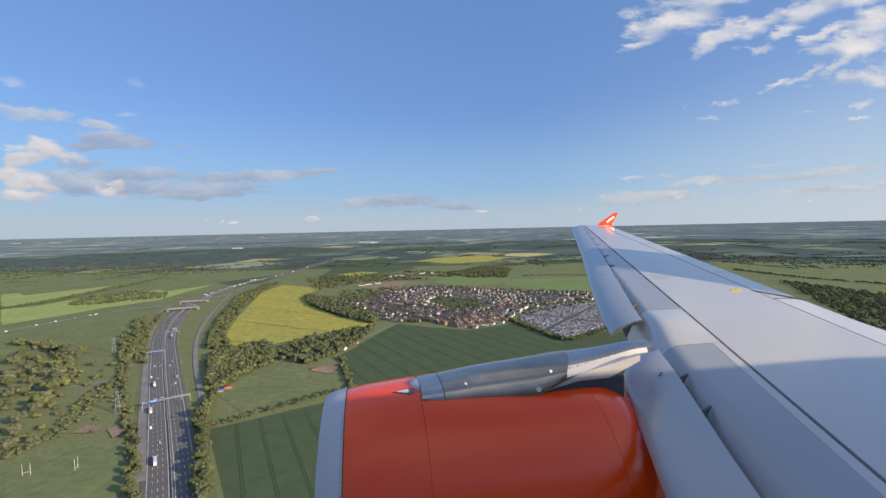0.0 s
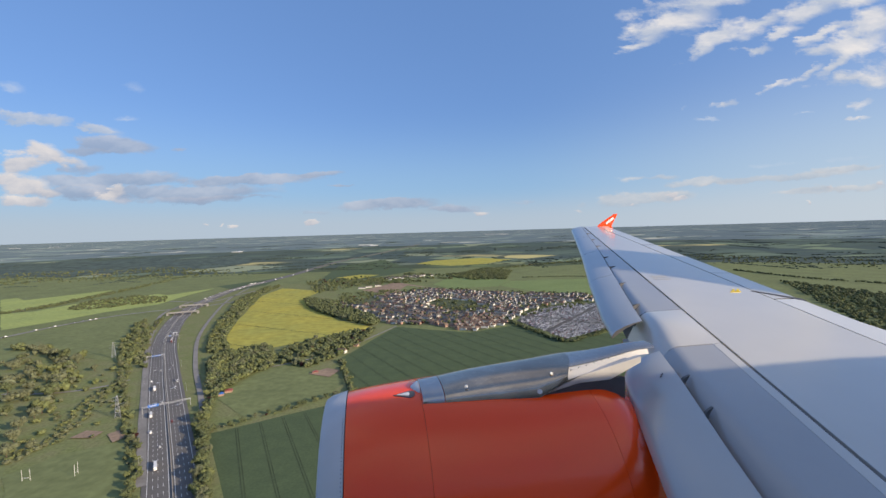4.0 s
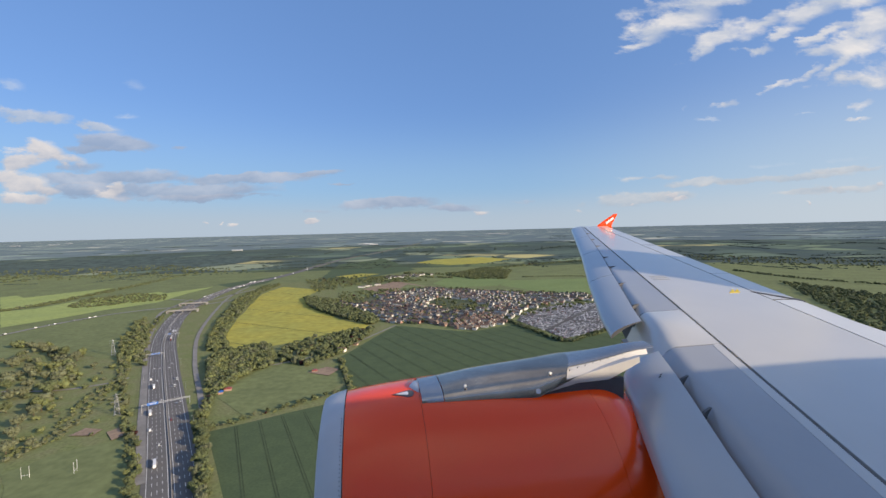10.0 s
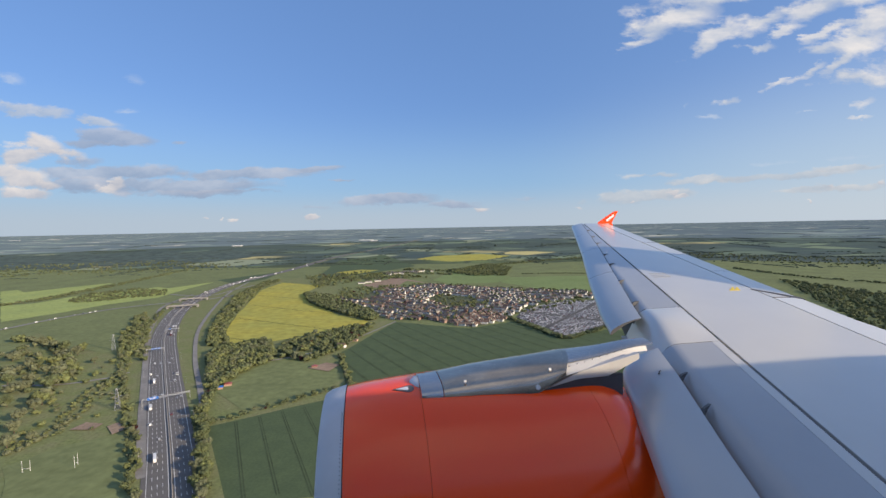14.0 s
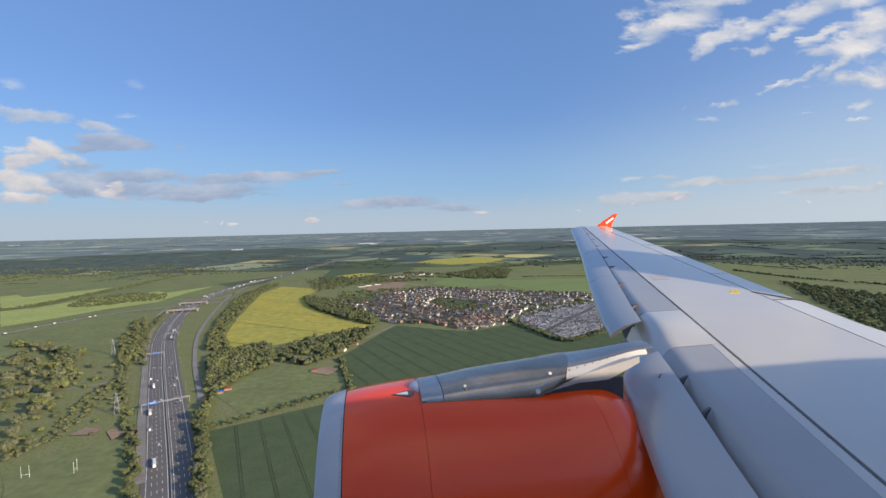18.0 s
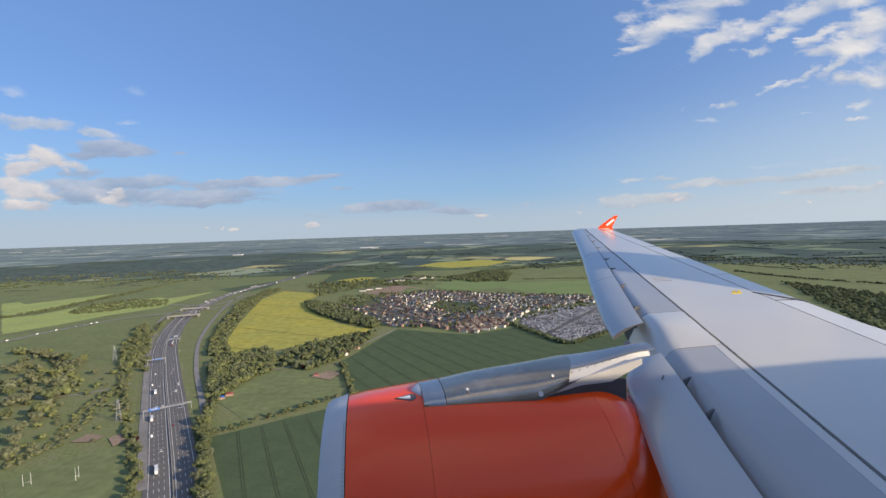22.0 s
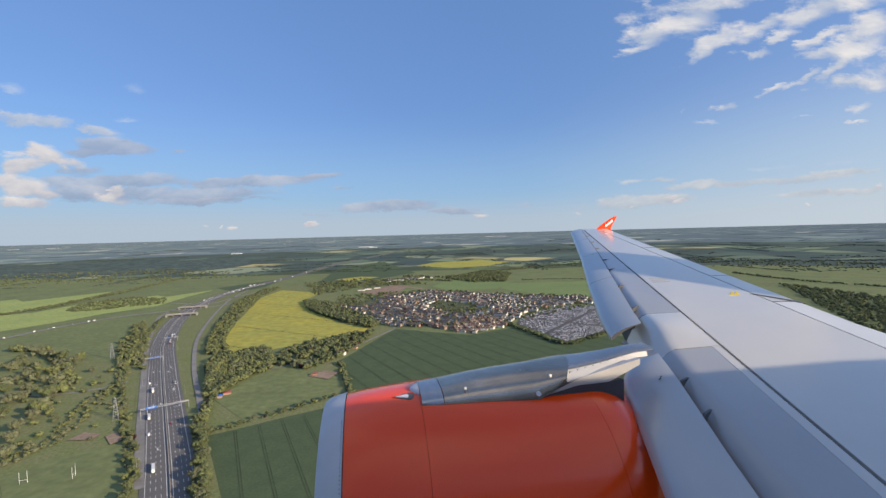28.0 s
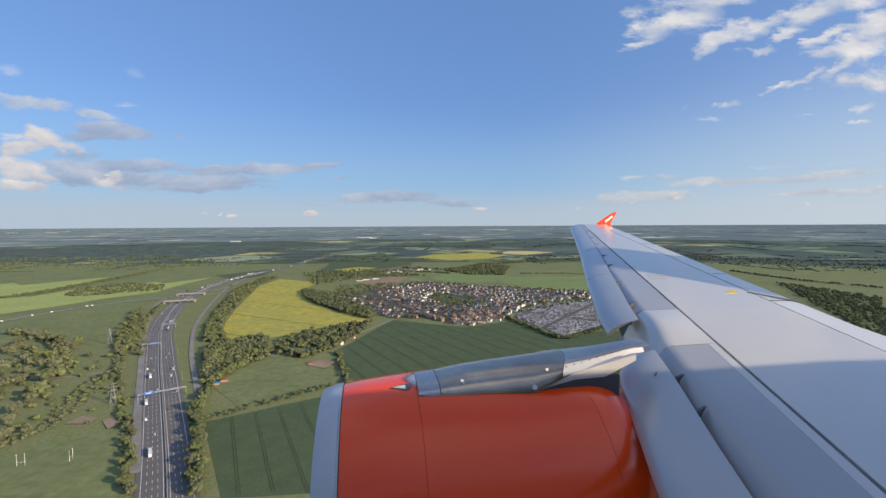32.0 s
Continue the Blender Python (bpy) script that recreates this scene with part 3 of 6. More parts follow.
def bm_prism(outline, depth, bm=None, axis="y"):
    """Outline of (u, v) pairs pushed through +-depth/2 along y (u along x) or along x (u along y)."""
    b = bm or bmesh.new()
    def p(u, v, s):
        return (u, s * depth / 2, v) if axis == "y" else (s * depth / 2, u, v)
    f = [b.verts.new(p(u, v, -1)) for u, v in outline]
    k = [b.verts.new(p(u, v, 1)) for u, v in outline]
    b.faces.new(f)
    b.faces.new(k[::-1])
    n = len(f)
    for i in range(n):
        b.faces.new((f[i], k[i], k[(i + 1) % n], f[(i + 1) % n]))
    return b


def grid_mesh(name, rows, material, smooth=True, close=False, cap=None):
    """A sheet through rows of points (all of one length)."""
    nv = len(rows[0])
    verts = [p for r in rows for p in r]
    faces = []
    for i in range(len(rows) - 1):
        for j in range(nv if close else nv - 1):
            k = (j + 1) % nv
            faces.append((i * nv + j, i * nv + k, (i + 1) * nv + k, (i + 1) * nv + j))
    if close:
        faces.append(tuple(range(nv))[::-1])
        faces.append(tuple((len(rows) - 1) * nv + j for j in range(nv)))
    me = mesh_from(name, verts, faces, [material] + ([cap] if cap else []), [0] * (len(faces) - 2) + [1, 1] if cap else None, smooth=smooth)
    b = bmesh.new()
    b.from_mesh(me)
    bmesh.ops.recalc_face_normals(b, faces=b.faces)
    b.to_mesh(me)
    b.free()
    if smooth:
        me.set_sharp_from_angle(angle=radians(32))
    return me


FLAT, RIM = 2400.0, 4800.0


def land(x, y, lift=0.0):
    """Plan to world: level out to FLAT metres, then the country rises as a wide shallow bowl towards RIM."""
    d = math.hypot(x, y)
    if d <= FLAT:
        return (x, y, lift)
    f = (FLAT + (RIM - FLAT) * (1 - FLAT / d)) / d
    return (x * f, y * f, HEIGHT * (1 - f) + lift)


def curve_points(pts, step=12.0):
    """Catmull-Rom line through plan points, sampled about every step metres."""
    out = []
    n = len(pts)
    for i in range(n - 1):
        p0, p1, p2, p3 = (Vector(pts[max(0, min(n - 1, i + k))]) for k in (-1, 0, 1, 2))
        m = max(2, int((p2 - p1).length / step))
        for j in range(m):
            t = j / m
            out.append(0.5 * ((2 * p1) + (p2 - p0) * t + (2 * p0 - 5 * p1 + 4 * p2 - p3) * t * t + (3 * p1 - p0 - 3 * p2 + p3) * t ** 3))
    out.append(Vector(pts[-1]))
    return out


def sides(line):
    """Right-hand unit normals along a line of plan points."""
    res = []
    for i in range(len(line)):
        d = (line[min(i + 1, len(line) - 1)] - line[max(i - 1, 0)]).normalized()
        res.append(Vector((d.y, -d.x)))
    return res


def ribbon(name, line, left, right, lift, material, parent=None, label=""):
    """A strip along a line between two offsets (metres to the right of it)."""
    nrm = sides(line)
    rows = [[land(*(p + n * left), lift), land(*(p + n * right), lift)] for p, n in zip(line, nrm)]
    me = grid_mesh(name, rows, material, smooth=False)
    ob = new(name, me)
    if parent:
        ob.parent = parent
    if label:
        ob["label"] = label
    return ob


def field(name, pts, material, label, lift=0.25, wobble=2.0, seed=1):
    """A field: a closed outline with slightly uneven edges."""
    rng = random.Random(seed)
    lift += 0.011 * seed
    out = []
    n = len(pts)
    for i in range(n):
        a, c = Vector(pts[i]), Vector(pts[(i + 1) % n])
        k = max(1, int((c - a).length / 35))
        for j in range(k):
            q = a.lerp(c, j / k)
            out.append((q.x + rng.uniform(-wobble, wobble), q.y + rng.uniform(-wobble, wobble)))
    b = bmesh.new()
    f = b.faces.new([b.verts.new(land(x, y, lift)) for x, y in out])
    bmesh.ops.triangulate(b, faces=[f])
    me = bpy.data.meshes.new(name)
    for q in b.faces:
        if q.normal.z < 0:
            q.normal_flip()
    b.to_mesh(me)
    b.free()
    me.materials.append(material)
    return tagged(new(name, me), label, "field", kind="structure")


def inside(p, poly):
    x, y = p
    hit = False
    n = len(poly)
    for i in range(n):
        (x0, y0), (x1, y1) = poly[i], poly[(i + 1) % n]
        if (y0 > y) != (y1 > y) and x < (x1 - x0) * (y - y0) / (y1 - y0) + x0:
            hit = not hit
    return hit


# ---------------------------------------------------------------- the land
def build_ground():
    radii = [0, 60, 120, 200, 300, 420, 560, 720, 900, 1100, 1350, 1650, 2000, 2400, 2700, 3000, 3400, 3900, 4500, 5300, 6500, 8000, 10000, 13000, 18000, 26000, 45000, 90000]
    n = 120
    verts, uvs, faces = [(0, 0, 0)], [(0, 0)], []
    for r in radii[1:]:
        for k in range(n):
            a = 2 * math.pi * k / n
            x, y = r * math.sin(a), r * math.cos(a)
            verts.append(land(x, y))
            uvs.append((x / 1000 + 40, y / 1000 + 40))
    uvs[0] = (40, 40)
    for k in range(n):
        faces.append((0, 1 + (k + 1) % n, 1 + k))
    for i in range(len(radii) - 2):
        for k in range(n):
            a, b = 1 + i * n, 1 + (i + 1) * n
            faces.append((a + k, a + (k + 1) % n, b + (k + 1) % n, b + k))
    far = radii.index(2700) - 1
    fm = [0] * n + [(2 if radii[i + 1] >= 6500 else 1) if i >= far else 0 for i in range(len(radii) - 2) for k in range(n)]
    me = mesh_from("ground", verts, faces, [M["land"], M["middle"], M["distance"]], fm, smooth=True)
    layer = me.uv_layers.new(name="UVMap")
    loops = np.empty(len(me.loops), dtype=np.int32)
    me.loops.foreach_get("vertex_index", loops)
    layer.data.foreach_set("uv", np.array(uvs, dtype=np.float32)[loops].ravel())
    b = bmesh.new()
    b.from_mesh(me)
    bmesh.ops.recalc_face_normals(b, faces=b.faces)
    if sum(f.normal.z for f in b.faces) < 0:
        bmesh.ops.reverse_faces(b, faces=b.faces)
    b.to_mesh(me)
    b.free()
    tagged(new("ground", me), "green farmland patchwork with hedges and woods to the horizon", "ground", kind="structure")


build_ground()

field("grassland", [(-380, 267), (-3015, 2195), (-2726, 2620), (-1547, 2406), (-596, 2431), (362, 2382), (1551, 2275), (2304, 1803), (810, 630), (37, 258)],
      M["pasture"], "green grassland under the fields and roads", lift=0.08, wobble=6, seed=1)
field("field", [(-360, 336), (-760, 721), (-855, 882), (-796, 1114), (-802, 1240), (-861, 1775), (-546, 1827), (-122, 1054), (-77, 653), (-139, 447), (-103, 329)],
      M["rough_grass"], "rough grassland and verges beside the motorway", lift=0.15, seed=2)
WHEAT = [(-132, 557), (-177, 706), (-141, 832), (-108, 934), (49, 860), (164, 923), (218, 770), (326, 834), (387, 778), (260, 524), (5, 396)]
field("field", WHEAT, M["wheat"], "dark green young wheat field with tramlines", seed=3)
field("field", [(-257, 444), (-153, 507), (-67, 558), (-14, 326), (-181, 318)], M["wheat"], "dark green wheat field beside the motorway hedge", seed=4)
RAPE = [(-388, 760), (-462, 892), (-525, 1090), (-635, 1477), (-634, 1672), (-453, 1567), (-451, 1380), (-380, 1198), (-255, 1025), (-158, 932), (-218, 874), (-290, 812), (-352, 758)]
field("field", RAPE, M["rape"], "yellow flowering rape field with darker streaks", seed=5)
RISE = [(-183, 2756), (-60, 3044), (273, 3172), (462, 2908), (259, 2608), (50, 2527)]
field("field", RISE, M["rape"], "distant bright yellow rape field on a rise", lift=0.6, seed=6)
field("field", [(-511, 2025), (-412, 2141), (-315, 2096), (-415, 1914)], M["rape"], "small distant yellow rape field", lift=0.5, seed=7)
field("field", [(-300, 545), (-234, 485), (-160, 532), (-143, 583), (-161, 631), (-239, 668), (-285, 670)], M["pasture"], "mown green playing field", lift=0.35, seed=8)
field("field", [(-398, 372), (-378, 406), (-337, 432), (-312, 412), (-243, 320), (-347, 323)], M["pasture"], "mown rugby pitch of green grass", lift=0.35, seed=9)
field("field", [(-902, 925), (-790, 1106), (-650, 916), (-543, 709), (-695, 779)], M["pasture"], "green pasture beside the slip road", lift=0.3, seed=10)
field("field", [(-1064, 1015), (-1016, 1112), (-984, 1230), (-909, 1351), (-932, 1540), (-936, 1730), (-1060, 1947), (-1305, 2079), (-1221, 1734), (-1220, 1468), (-1239, 1283), (-1300, 1243)], M["meadow"], "light green meadow with a central copse", lift=0.3, seed=11)
field("field", [(-1321, 1263), (-1303, 1350), (-1329, 1574), (-1395, 1911), (-1507, 2038), (-1709, 1935), (-1839, 1763)], M["meadow"], "light green meadow along a wood", lift=1.2, seed=12)
field("field", [(-300, 1548), (-201, 1775), (-49, 1561), (-161, 1407)], M["soil"], "brown bare building plot", lift=0.3, seed=13)
field("field", [(-178, 1397), (-144, 1656), (-32, 1543), (-88, 1437)], M["pasture"], "small green field by the village", lift=0.45, seed=14)
field("field", [(-46, 1659), (37, 1934), (273, 1724), (195, 1559), (29, 1535)], M["green_field"], "green field above the village", lift=0.3, seed=15)
field("field", [(207, 1573), (270, 1705), (590, 1714), (620, 1486), (513, 1315), (315, 1363)], M["green_field"], "broad green field above the village", lift=0.3, seed=16)
field("field", [(346, 2180), (823, 2438), (867, 2080), (709, 1757), (340, 1838)], M["pasture"], "broad green field with hedges", lift=0.3, seed=17)
field("field", [(1421, 2126), (1667, 1983), (1812, 1748), (1581, 1429), (1344, 1598)], M["meadow"], "light green field behind the wing", lift=0.3, seed=18)
field("field", [(1193, 1567), (1442, 1390), (1198, 1082), (1120, 1181)], M["pasture"], "green field behind the wing", lift=0.3, seed=19)
field("field", [(-1075, 1906), (-1065, 2199), (-794, 2098), (-752, 1797), (-798, 1644)], M["wheat"], "dark green field beside the motorway", lift=0.3, seed=20)
field("field", [(-546, 1827), (-680, 2775), (-454, 3272), (-151, 2276), (-368, 1907)], M["wheat"], "dark green field beyond the village", lift=0.3, seed=21)

field("woodland_floor", [(-4233, 3697), (-4455, 4183), (-3769, 3929), (-4095, 4728), (-3315, 4213), (-3351, 4828), (-2569, 4271), (-2349, 4617), (-1803, 4134), (-1493, 3701), (-1585, 3374), (-1510, 2962), (-1638, 2718), (-1869, 2852), (-1853, 2566), (-2171, 2664), (-2127, 2413), (-2474, 2574), (-2708, 2360)], M["forest"], "wide forest on the far plain, cloud shade and haze in its colour", lift=0.9, wobble=12, seed=22)


def tramlines(poly, angle, gap, name="tramline"):
    """Pairs of wheel tracks across a field."""
    holder = tagged(new("tramlines"), "dark wheel tracks through the wheat field", "tramlines", kind="structure")
    d = Vector((math.cos(angle), math.sin(angle)))
    nrm = Vector((-d.y, d.x))
    offs = [Vector(p).dot(nrm) for p in poly]
    k = min(offs) + gap
    while k < max(offs) - gap * 0.3:
        run = []
        s = min(Vector(p).dot(d) for p in poly)
        end = max(Vector(p).dot(d) for p in poly)
        while s < end:
            q = d * s + nrm * k
            if inside(q, poly):
                run.append(q)
            elif len(run) > 3:
                break
            else:
                run = []
            s += 8
        if len(run) > 5:
            for o in (-1.1, 1.1):
                ribbon(name, run, o - 0.42, o + 0.42, 0.42, M["tramline"], holder)
        k += gap


tramlines(WHEAT, radians(122), 31)
tramlines([(-257, 444), (-153, 507), (-67, 558), (-14, 326), (-181, 318)], radians(118), 24)
tramlines(RAPE, radians(152), 130)

# ---------------------------------------------------------------- motorway
MWAY = curve_points([(-84, 120), (-227, 341), (-332, 497), (-459, 686), (-581, 879), (-703, 1128), (-780, 1378), (-826, 1682), (-809, 1930), (-790, 2237), (-780, 3224), (-621, 4488), (-390, 7150)])
NEAR = [p for p in MWAY if p.y < 1950]


def build_motorway():
    ribbon("verge", MWAY, -31, 34, 0.45, M["rough_grass"])
    bpy.data.objects["verge"]["kind"] = "structure"
    tagged(bpy.data.objects["verge"], "grass verge along the motorway", "verge")
    road = tagged(ribbon("road", MWAY, -21.6, 21.6, 0.75, M["asphalt"]), "grey eight-lane motorway with white lane lines", "motorway", kind="structure")
    for off, wide in ((-17.6, 0.4), (-2.2, 0.4), (2.2, 0.4), (17.6, 0.4)):
        ribbon("edge_line", NEAR, off - wide / 2, off + wide / 2, 0.86, M["paint_line"], road)
    for off in (-13.7, -9.9, -6.1, 6.1, 9.9, 13.7):
        verts, faces = [], []
        nrm = sides(NEAR)
        for i in range(len(NEAR) - 1):
            a, c, n = NEAR[i], NEAR[i].lerp(NEAR[i + 1], 0.42), nrm[i]
            k = len(verts)
            for q, o in ((a, -0.16), (a, 0.16), (c, 0.16), (c, -0.16)):
                verts.append(land(*(q + n * (off + o)), 0.86))
            faces.append((k, k + 1, k + 2, k + 3))
        part("lane_dashes", mesh_from("lane_dashes", verts, faces, [M["paint_line"]]), None, road)
    # concrete barrier in the middle
    nrm = sides(NEAR)
    rows = []
    for p, n in zip(NEAR, nrm):
        rows.append([land(*(p + n * o), 0.75 + z) for o, z in ((-0.45, 0), (-0.18, 0.35), (-0.12, 1.0), (0.12, 1.0), (0.18, 0.35), (0.45, 0))])
    tagged(new("barrier", grid_mesh("barrier", rows, M["concrete"], smooth=False)), "low concrete barrier between the carriageways", "barrier", kind="structure")
    # side roads and slip roads
    for pts, w, name, label in (
            ([(-240, 404), (-280, 481), (-322, 550), (-417, 702), (-526, 907), (-642, 1197), (-727, 1449), (-784, 1709)], 3.4, "slip_road", "narrow grey road running beside the motorway"),
            ([(-259, 350), (-332, 455), (-399, 554), (-502, 707), (-604, 864), (-685, 1003), (-780, 1176), (-829, 1399)], 4.0, "slip_road", "curved grey slip road off the motorway"),
            ([(-1017, 840), (-976, 930), (-957, 1032), (-911, 1148), (-844, 1217), (-746, 1272), (-666, 1369)], 6.5, "road", "grey link road crossing over the motorway"),
            ([(-909, 1408), (-756, 1368), (-736, 1516), (-705, 1632)], 5, "road", "grey roundabout link over the motorway"),
            ([(-613, 580), (-536, 580), (-484, 604), (-471, 627)], 2.5, "lane", "pale farm lane through scrub"),
            ([(-304, 652), (-248, 692), (-187, 747), (-160, 816), (-109, 939)], 2.2, "lane", "pale lane along the field edge")):
        line = curve_points(pts, 10)
        tagged(ribbon(name, line, -w, w, 1.0 if name != "lane" else 0.5, M["old_asphalt"]), label, "road", kind="structure")


build_motorway()


def at_road(y, off):
    """Plan point and heading on the motorway at the given y, off metres to the right of its middle."""
    i = min(range(len(MWAY) - 1), key=lambda k: abs(MWAY[k].y - y))
    d = (MWAY[i + 1] - MWAY[i]).normalized()
    p = MWAY[i] + d * ((y - MWAY[i].y) / max(d.y, 0.2)) + Vector((d.y, -d.x)) * off
    return p, math.atan2(d.y, d.x)


def build_bridge(y, half, width, label):
    """A road bridge over the motorway: deck, two parapets, three piers and end abutments."""
    p, head = at_road(y, 0)
    b = thing("bridge", label, "bridge", at=pose(p.x, p.y, 0.75, 0, 0, math.degrees(head) - 90))
    part("deck", bm_box(2 * half, width, 0.9, (0, 0, 4.9), 0.05), M["concrete"], b)
    for s in (-1, 1):
        part("parapet", bm_box(2 * half, 0.4, 1.2, (0, s * (width / 2 - 0.2), 5.78)), M["concrete"], b)
        part("abutment", bm_prism([(s * half, 0), (s * (half - 5), 0), (s * (half - 1.5), 5), (s * half, 5)], width, axis="y"), M["concrete"], b)
    for x in (-20.5, 0, 20.5):
        part("pier", bm_box(1.0, width * 0.8, 5.0, (x, 0, 0), 0.1), M["concrete"], b)


build_bridge(1160, 38, 13, "pale concrete road bridge over the motorway")
build_bridge(1280, 38, 12, "second concrete road bridge at the motorway junction")


def build_gantry(y, x0, x1, signs, label):
    """A lattice sign gantry from offset x0 to x1 across the road."""
    p, head = at_road(y, 0)
    g = thing("gantry", label, "gantry", "motorway gantries", at=pose(p.x, p.y, 0.75, 0, 0, math.degrees(head) - 90))
    for x in (x0, x1):
        part("post", bm_box(0.6, 0.8, 9.0, (x, 0, 0), 0.05), M["steel"], g)
    for dy in (-0.7, 0.7):
        for z in (7.6, 9.0):
            part("chord", bm_rod((x0, dy, z), (x1, dy, z), 0.16), M["steel"], g)
    n = int((x1 - x0) / 2.2)
    lat = bmesh.new()
    for i in range(n):
        a, c = x0 + (x1 - x0) * i / n, x0 + (x1 - x0) * (i + 1) / n
        for dy in (-0.7, 0.7):
            bm_rod((a, dy, 7.6 if i % 2 else 9.0), (c, dy, 9.0 if i % 2 else 7.6), 0.09, seg=5, bm=lat)
    part("lattice", lat, M["steel"], g)
    for x, w, h in signs:
        s = part("sign_panel", bm_box(w, 0.25, h, (x, -0.95, 7.2), 0.03), M["sign_blue"], g, "blue direction sign panel")
        part("sign_bar", bm_box(w * 0.7, 0.06, h * 0.14, (x, -1.12, 7.2 + h * 0.60)), M["sign_white"], s)
        part("sign_bar", bm_box(w * 0.5, 0.06, h * 0.14, (x, -1.12, 7.2 + h * 0.30)), M["sign_white"], s)


build_gantry(510, -24, 25, [(-13, 11, 3.2)], "grey lattice motorway gantry with a blue sign")
build_gantry(728, -24, 1.5, [(-15, 3.4, 2.6), (-10.5, 3.4, 2.6), (-6, 3.4, 2.6)], "grey motorway gantry with blue lane signs")
build_gantry(865, 1.0, 24, [(9, 3.2, 2.4)], "grey half-width motorway gantry")


def build_lamps():
    first = None
    for k, y in enumerate(range(390, 1170, 56)):
        p, head = at_road(y, 24 if k % 2 else -24)
        m = pose(p.x, p.y, 0.45, 0, 0, math.degrees(head) - 90 + (180 if k % 2 else 0))
        if first is None:
            first = thing("street_lamp", "tall grey steel lamp post beside the motorway", "street lamp", "motorway lamps", at=m)
            part("pole", bm_rod((0, 0, 0), (0, 0, 11.5), 0.16, 0.09), M["steel"], first)
            part("arm", bm_rod((0, 0, 11.4), (2.0, 0, 11.9), 0.07), M["steel"], first)
            part("lantern", bm_box(0.9, 0.35, 0.18, (2.2, 0, 11.8), 0.05), M["steel"], first)
        else:
            copy_thing(first, m)


build_lamps()


def wheel(name, x, y, r, parent):
    b = bm_rod((x, y - 0.12, r), (x, y + 0.12, r), r, seg=12)
    return part(name, b, M["rubber"], parent)


def build_vehicles():
    car = thing("car", "small hatchback driving on the motorway", "car", "motorway cars", at=pose(0, 0, -50))
    part("body", bm_prism([(-2.15, 0.3), (2.1, 0.3), (2.15, 0.7), (1.2, 0.95), (-1.9, 1.0), (-2.15, 0.75)], 1.75), M["car_one"], car)
    part("glasshouse", bm_prism([(-1.95, 0.95), (1.2, 0.9), (0.45, 1.42), (-1.4, 1.45)], 1.5), M["glass_dark"], car)
    part("roof", bm_prism([(-1.42, 1.40), (0.45, 1.38), (0.40, 1.47), (-1.35, 1.50)], 1.52), M["car_one"], car)
    for x in (-1.35, 1.35):
        for y in (-0.8, 0.8):
            wheel("wheel", x, y, 0.32, car)
    van = thing("van", "white panel van driving on the motorway", "van", "motorway vans", at=pose(0, 4, -50))
    part("body", bm_prism([(-2.7, 0.4), (2.6, 0.4), (2.65, 1.0), (1.9, 1.25), (1.2, 2.2), (-2.65, 2.3)], 1.95), M["white_paint"], van)
    part("windscreen", bm_prism([(1.95, 1.28), (2.0, 1.3), (1.3, 2.12), (1.22, 2.1)], 1.7), M["glass_dark"], van)
    for x in (-1.7, 1.7):
        for y in (-0.85, 0.85):
            wheel("wheel", x, y, 0.36, van)
    lorry = thing("lorry", "articulated lorry with a pale box trailer", "lorry", "motorway lorries", at=pose(0, 8, -50))
    part("cab", bm_prism([(6.0, 0.6), (8.1, 0.6), (8.2, 2.0), (7.9, 3.4), (6.0, 3.7)], 2.45), M["car_one"], lorry)
    part("windscreen", bm_prism([(8.12, 2.0), (8.25, 2.0), (8.0, 3.1), (7.9, 3.1)], 2.2), M["glass_dark"], lorry)
    part("trailer", bm_box(13.2, 2.5, 2.9, (-0.9, 0, 1.15), 0.06), M["lorry_box"], lorry)
    for x in (-6, -4.7, -3.4, 5.2, 7.2):
        for y in (-1.0, 1.0):
            wheel("wheel", x, y, 0.5, lorry)
    rng = random.Random(9)
    lanes = [(-15.6, 1), (-11.8, 1), (-8.0, 1), (-4.2, 1), (4.2, -1), (8.0, -1), (11.8, -1), (15.6, -1)]
    kinds = [car] * 6 + [van] * 2 + [lorry] * 2
    used = []
    for k in range(92):
        off, way = rng.choice(lanes)
        what = rng.choice(kinds)
        if what is lorry and abs(off) < 10:
            off = math.copysign(15.6, off)
        y = rng.uniform(380, 1800) if k < 60 else rng.uniform(1800, 3100)
        if any(abs(y - u) < 22 and abs(off - o) < 2 for u, o in used):
            continue
        used.append((y, off))
        p, head = at_road(y, off)
        copy_thing(what, pose(p.x, p.y, 0.78, 0, 0, math.degrees(head) + (0 if way > 0 else 180)))
    link = curve_points([(-976, 930), (-957, 1032), (-911, 1148), (-844, 1217)], 6)
    for k in range(9):
        i = rng.randrange(1, len(link) - 2)
        d = (link[i + 1] - link[i]).normalized()
        q = link[i] + Vector((d.y, -d.x)) * rng.choice([-2.6, 2.6])
        copy_thing(rng.choice([car, car, car, van]), pose(q.x, q.y, 1.05, 0, 0, math.degrees(math.atan2(d.y, d.x))))
    for what in (car, van, lorry):
        for o in what.children_recursive:
            bpy.data.objects.remove(o)
        bpy.data.objects.remove(what)


build_vehicles()

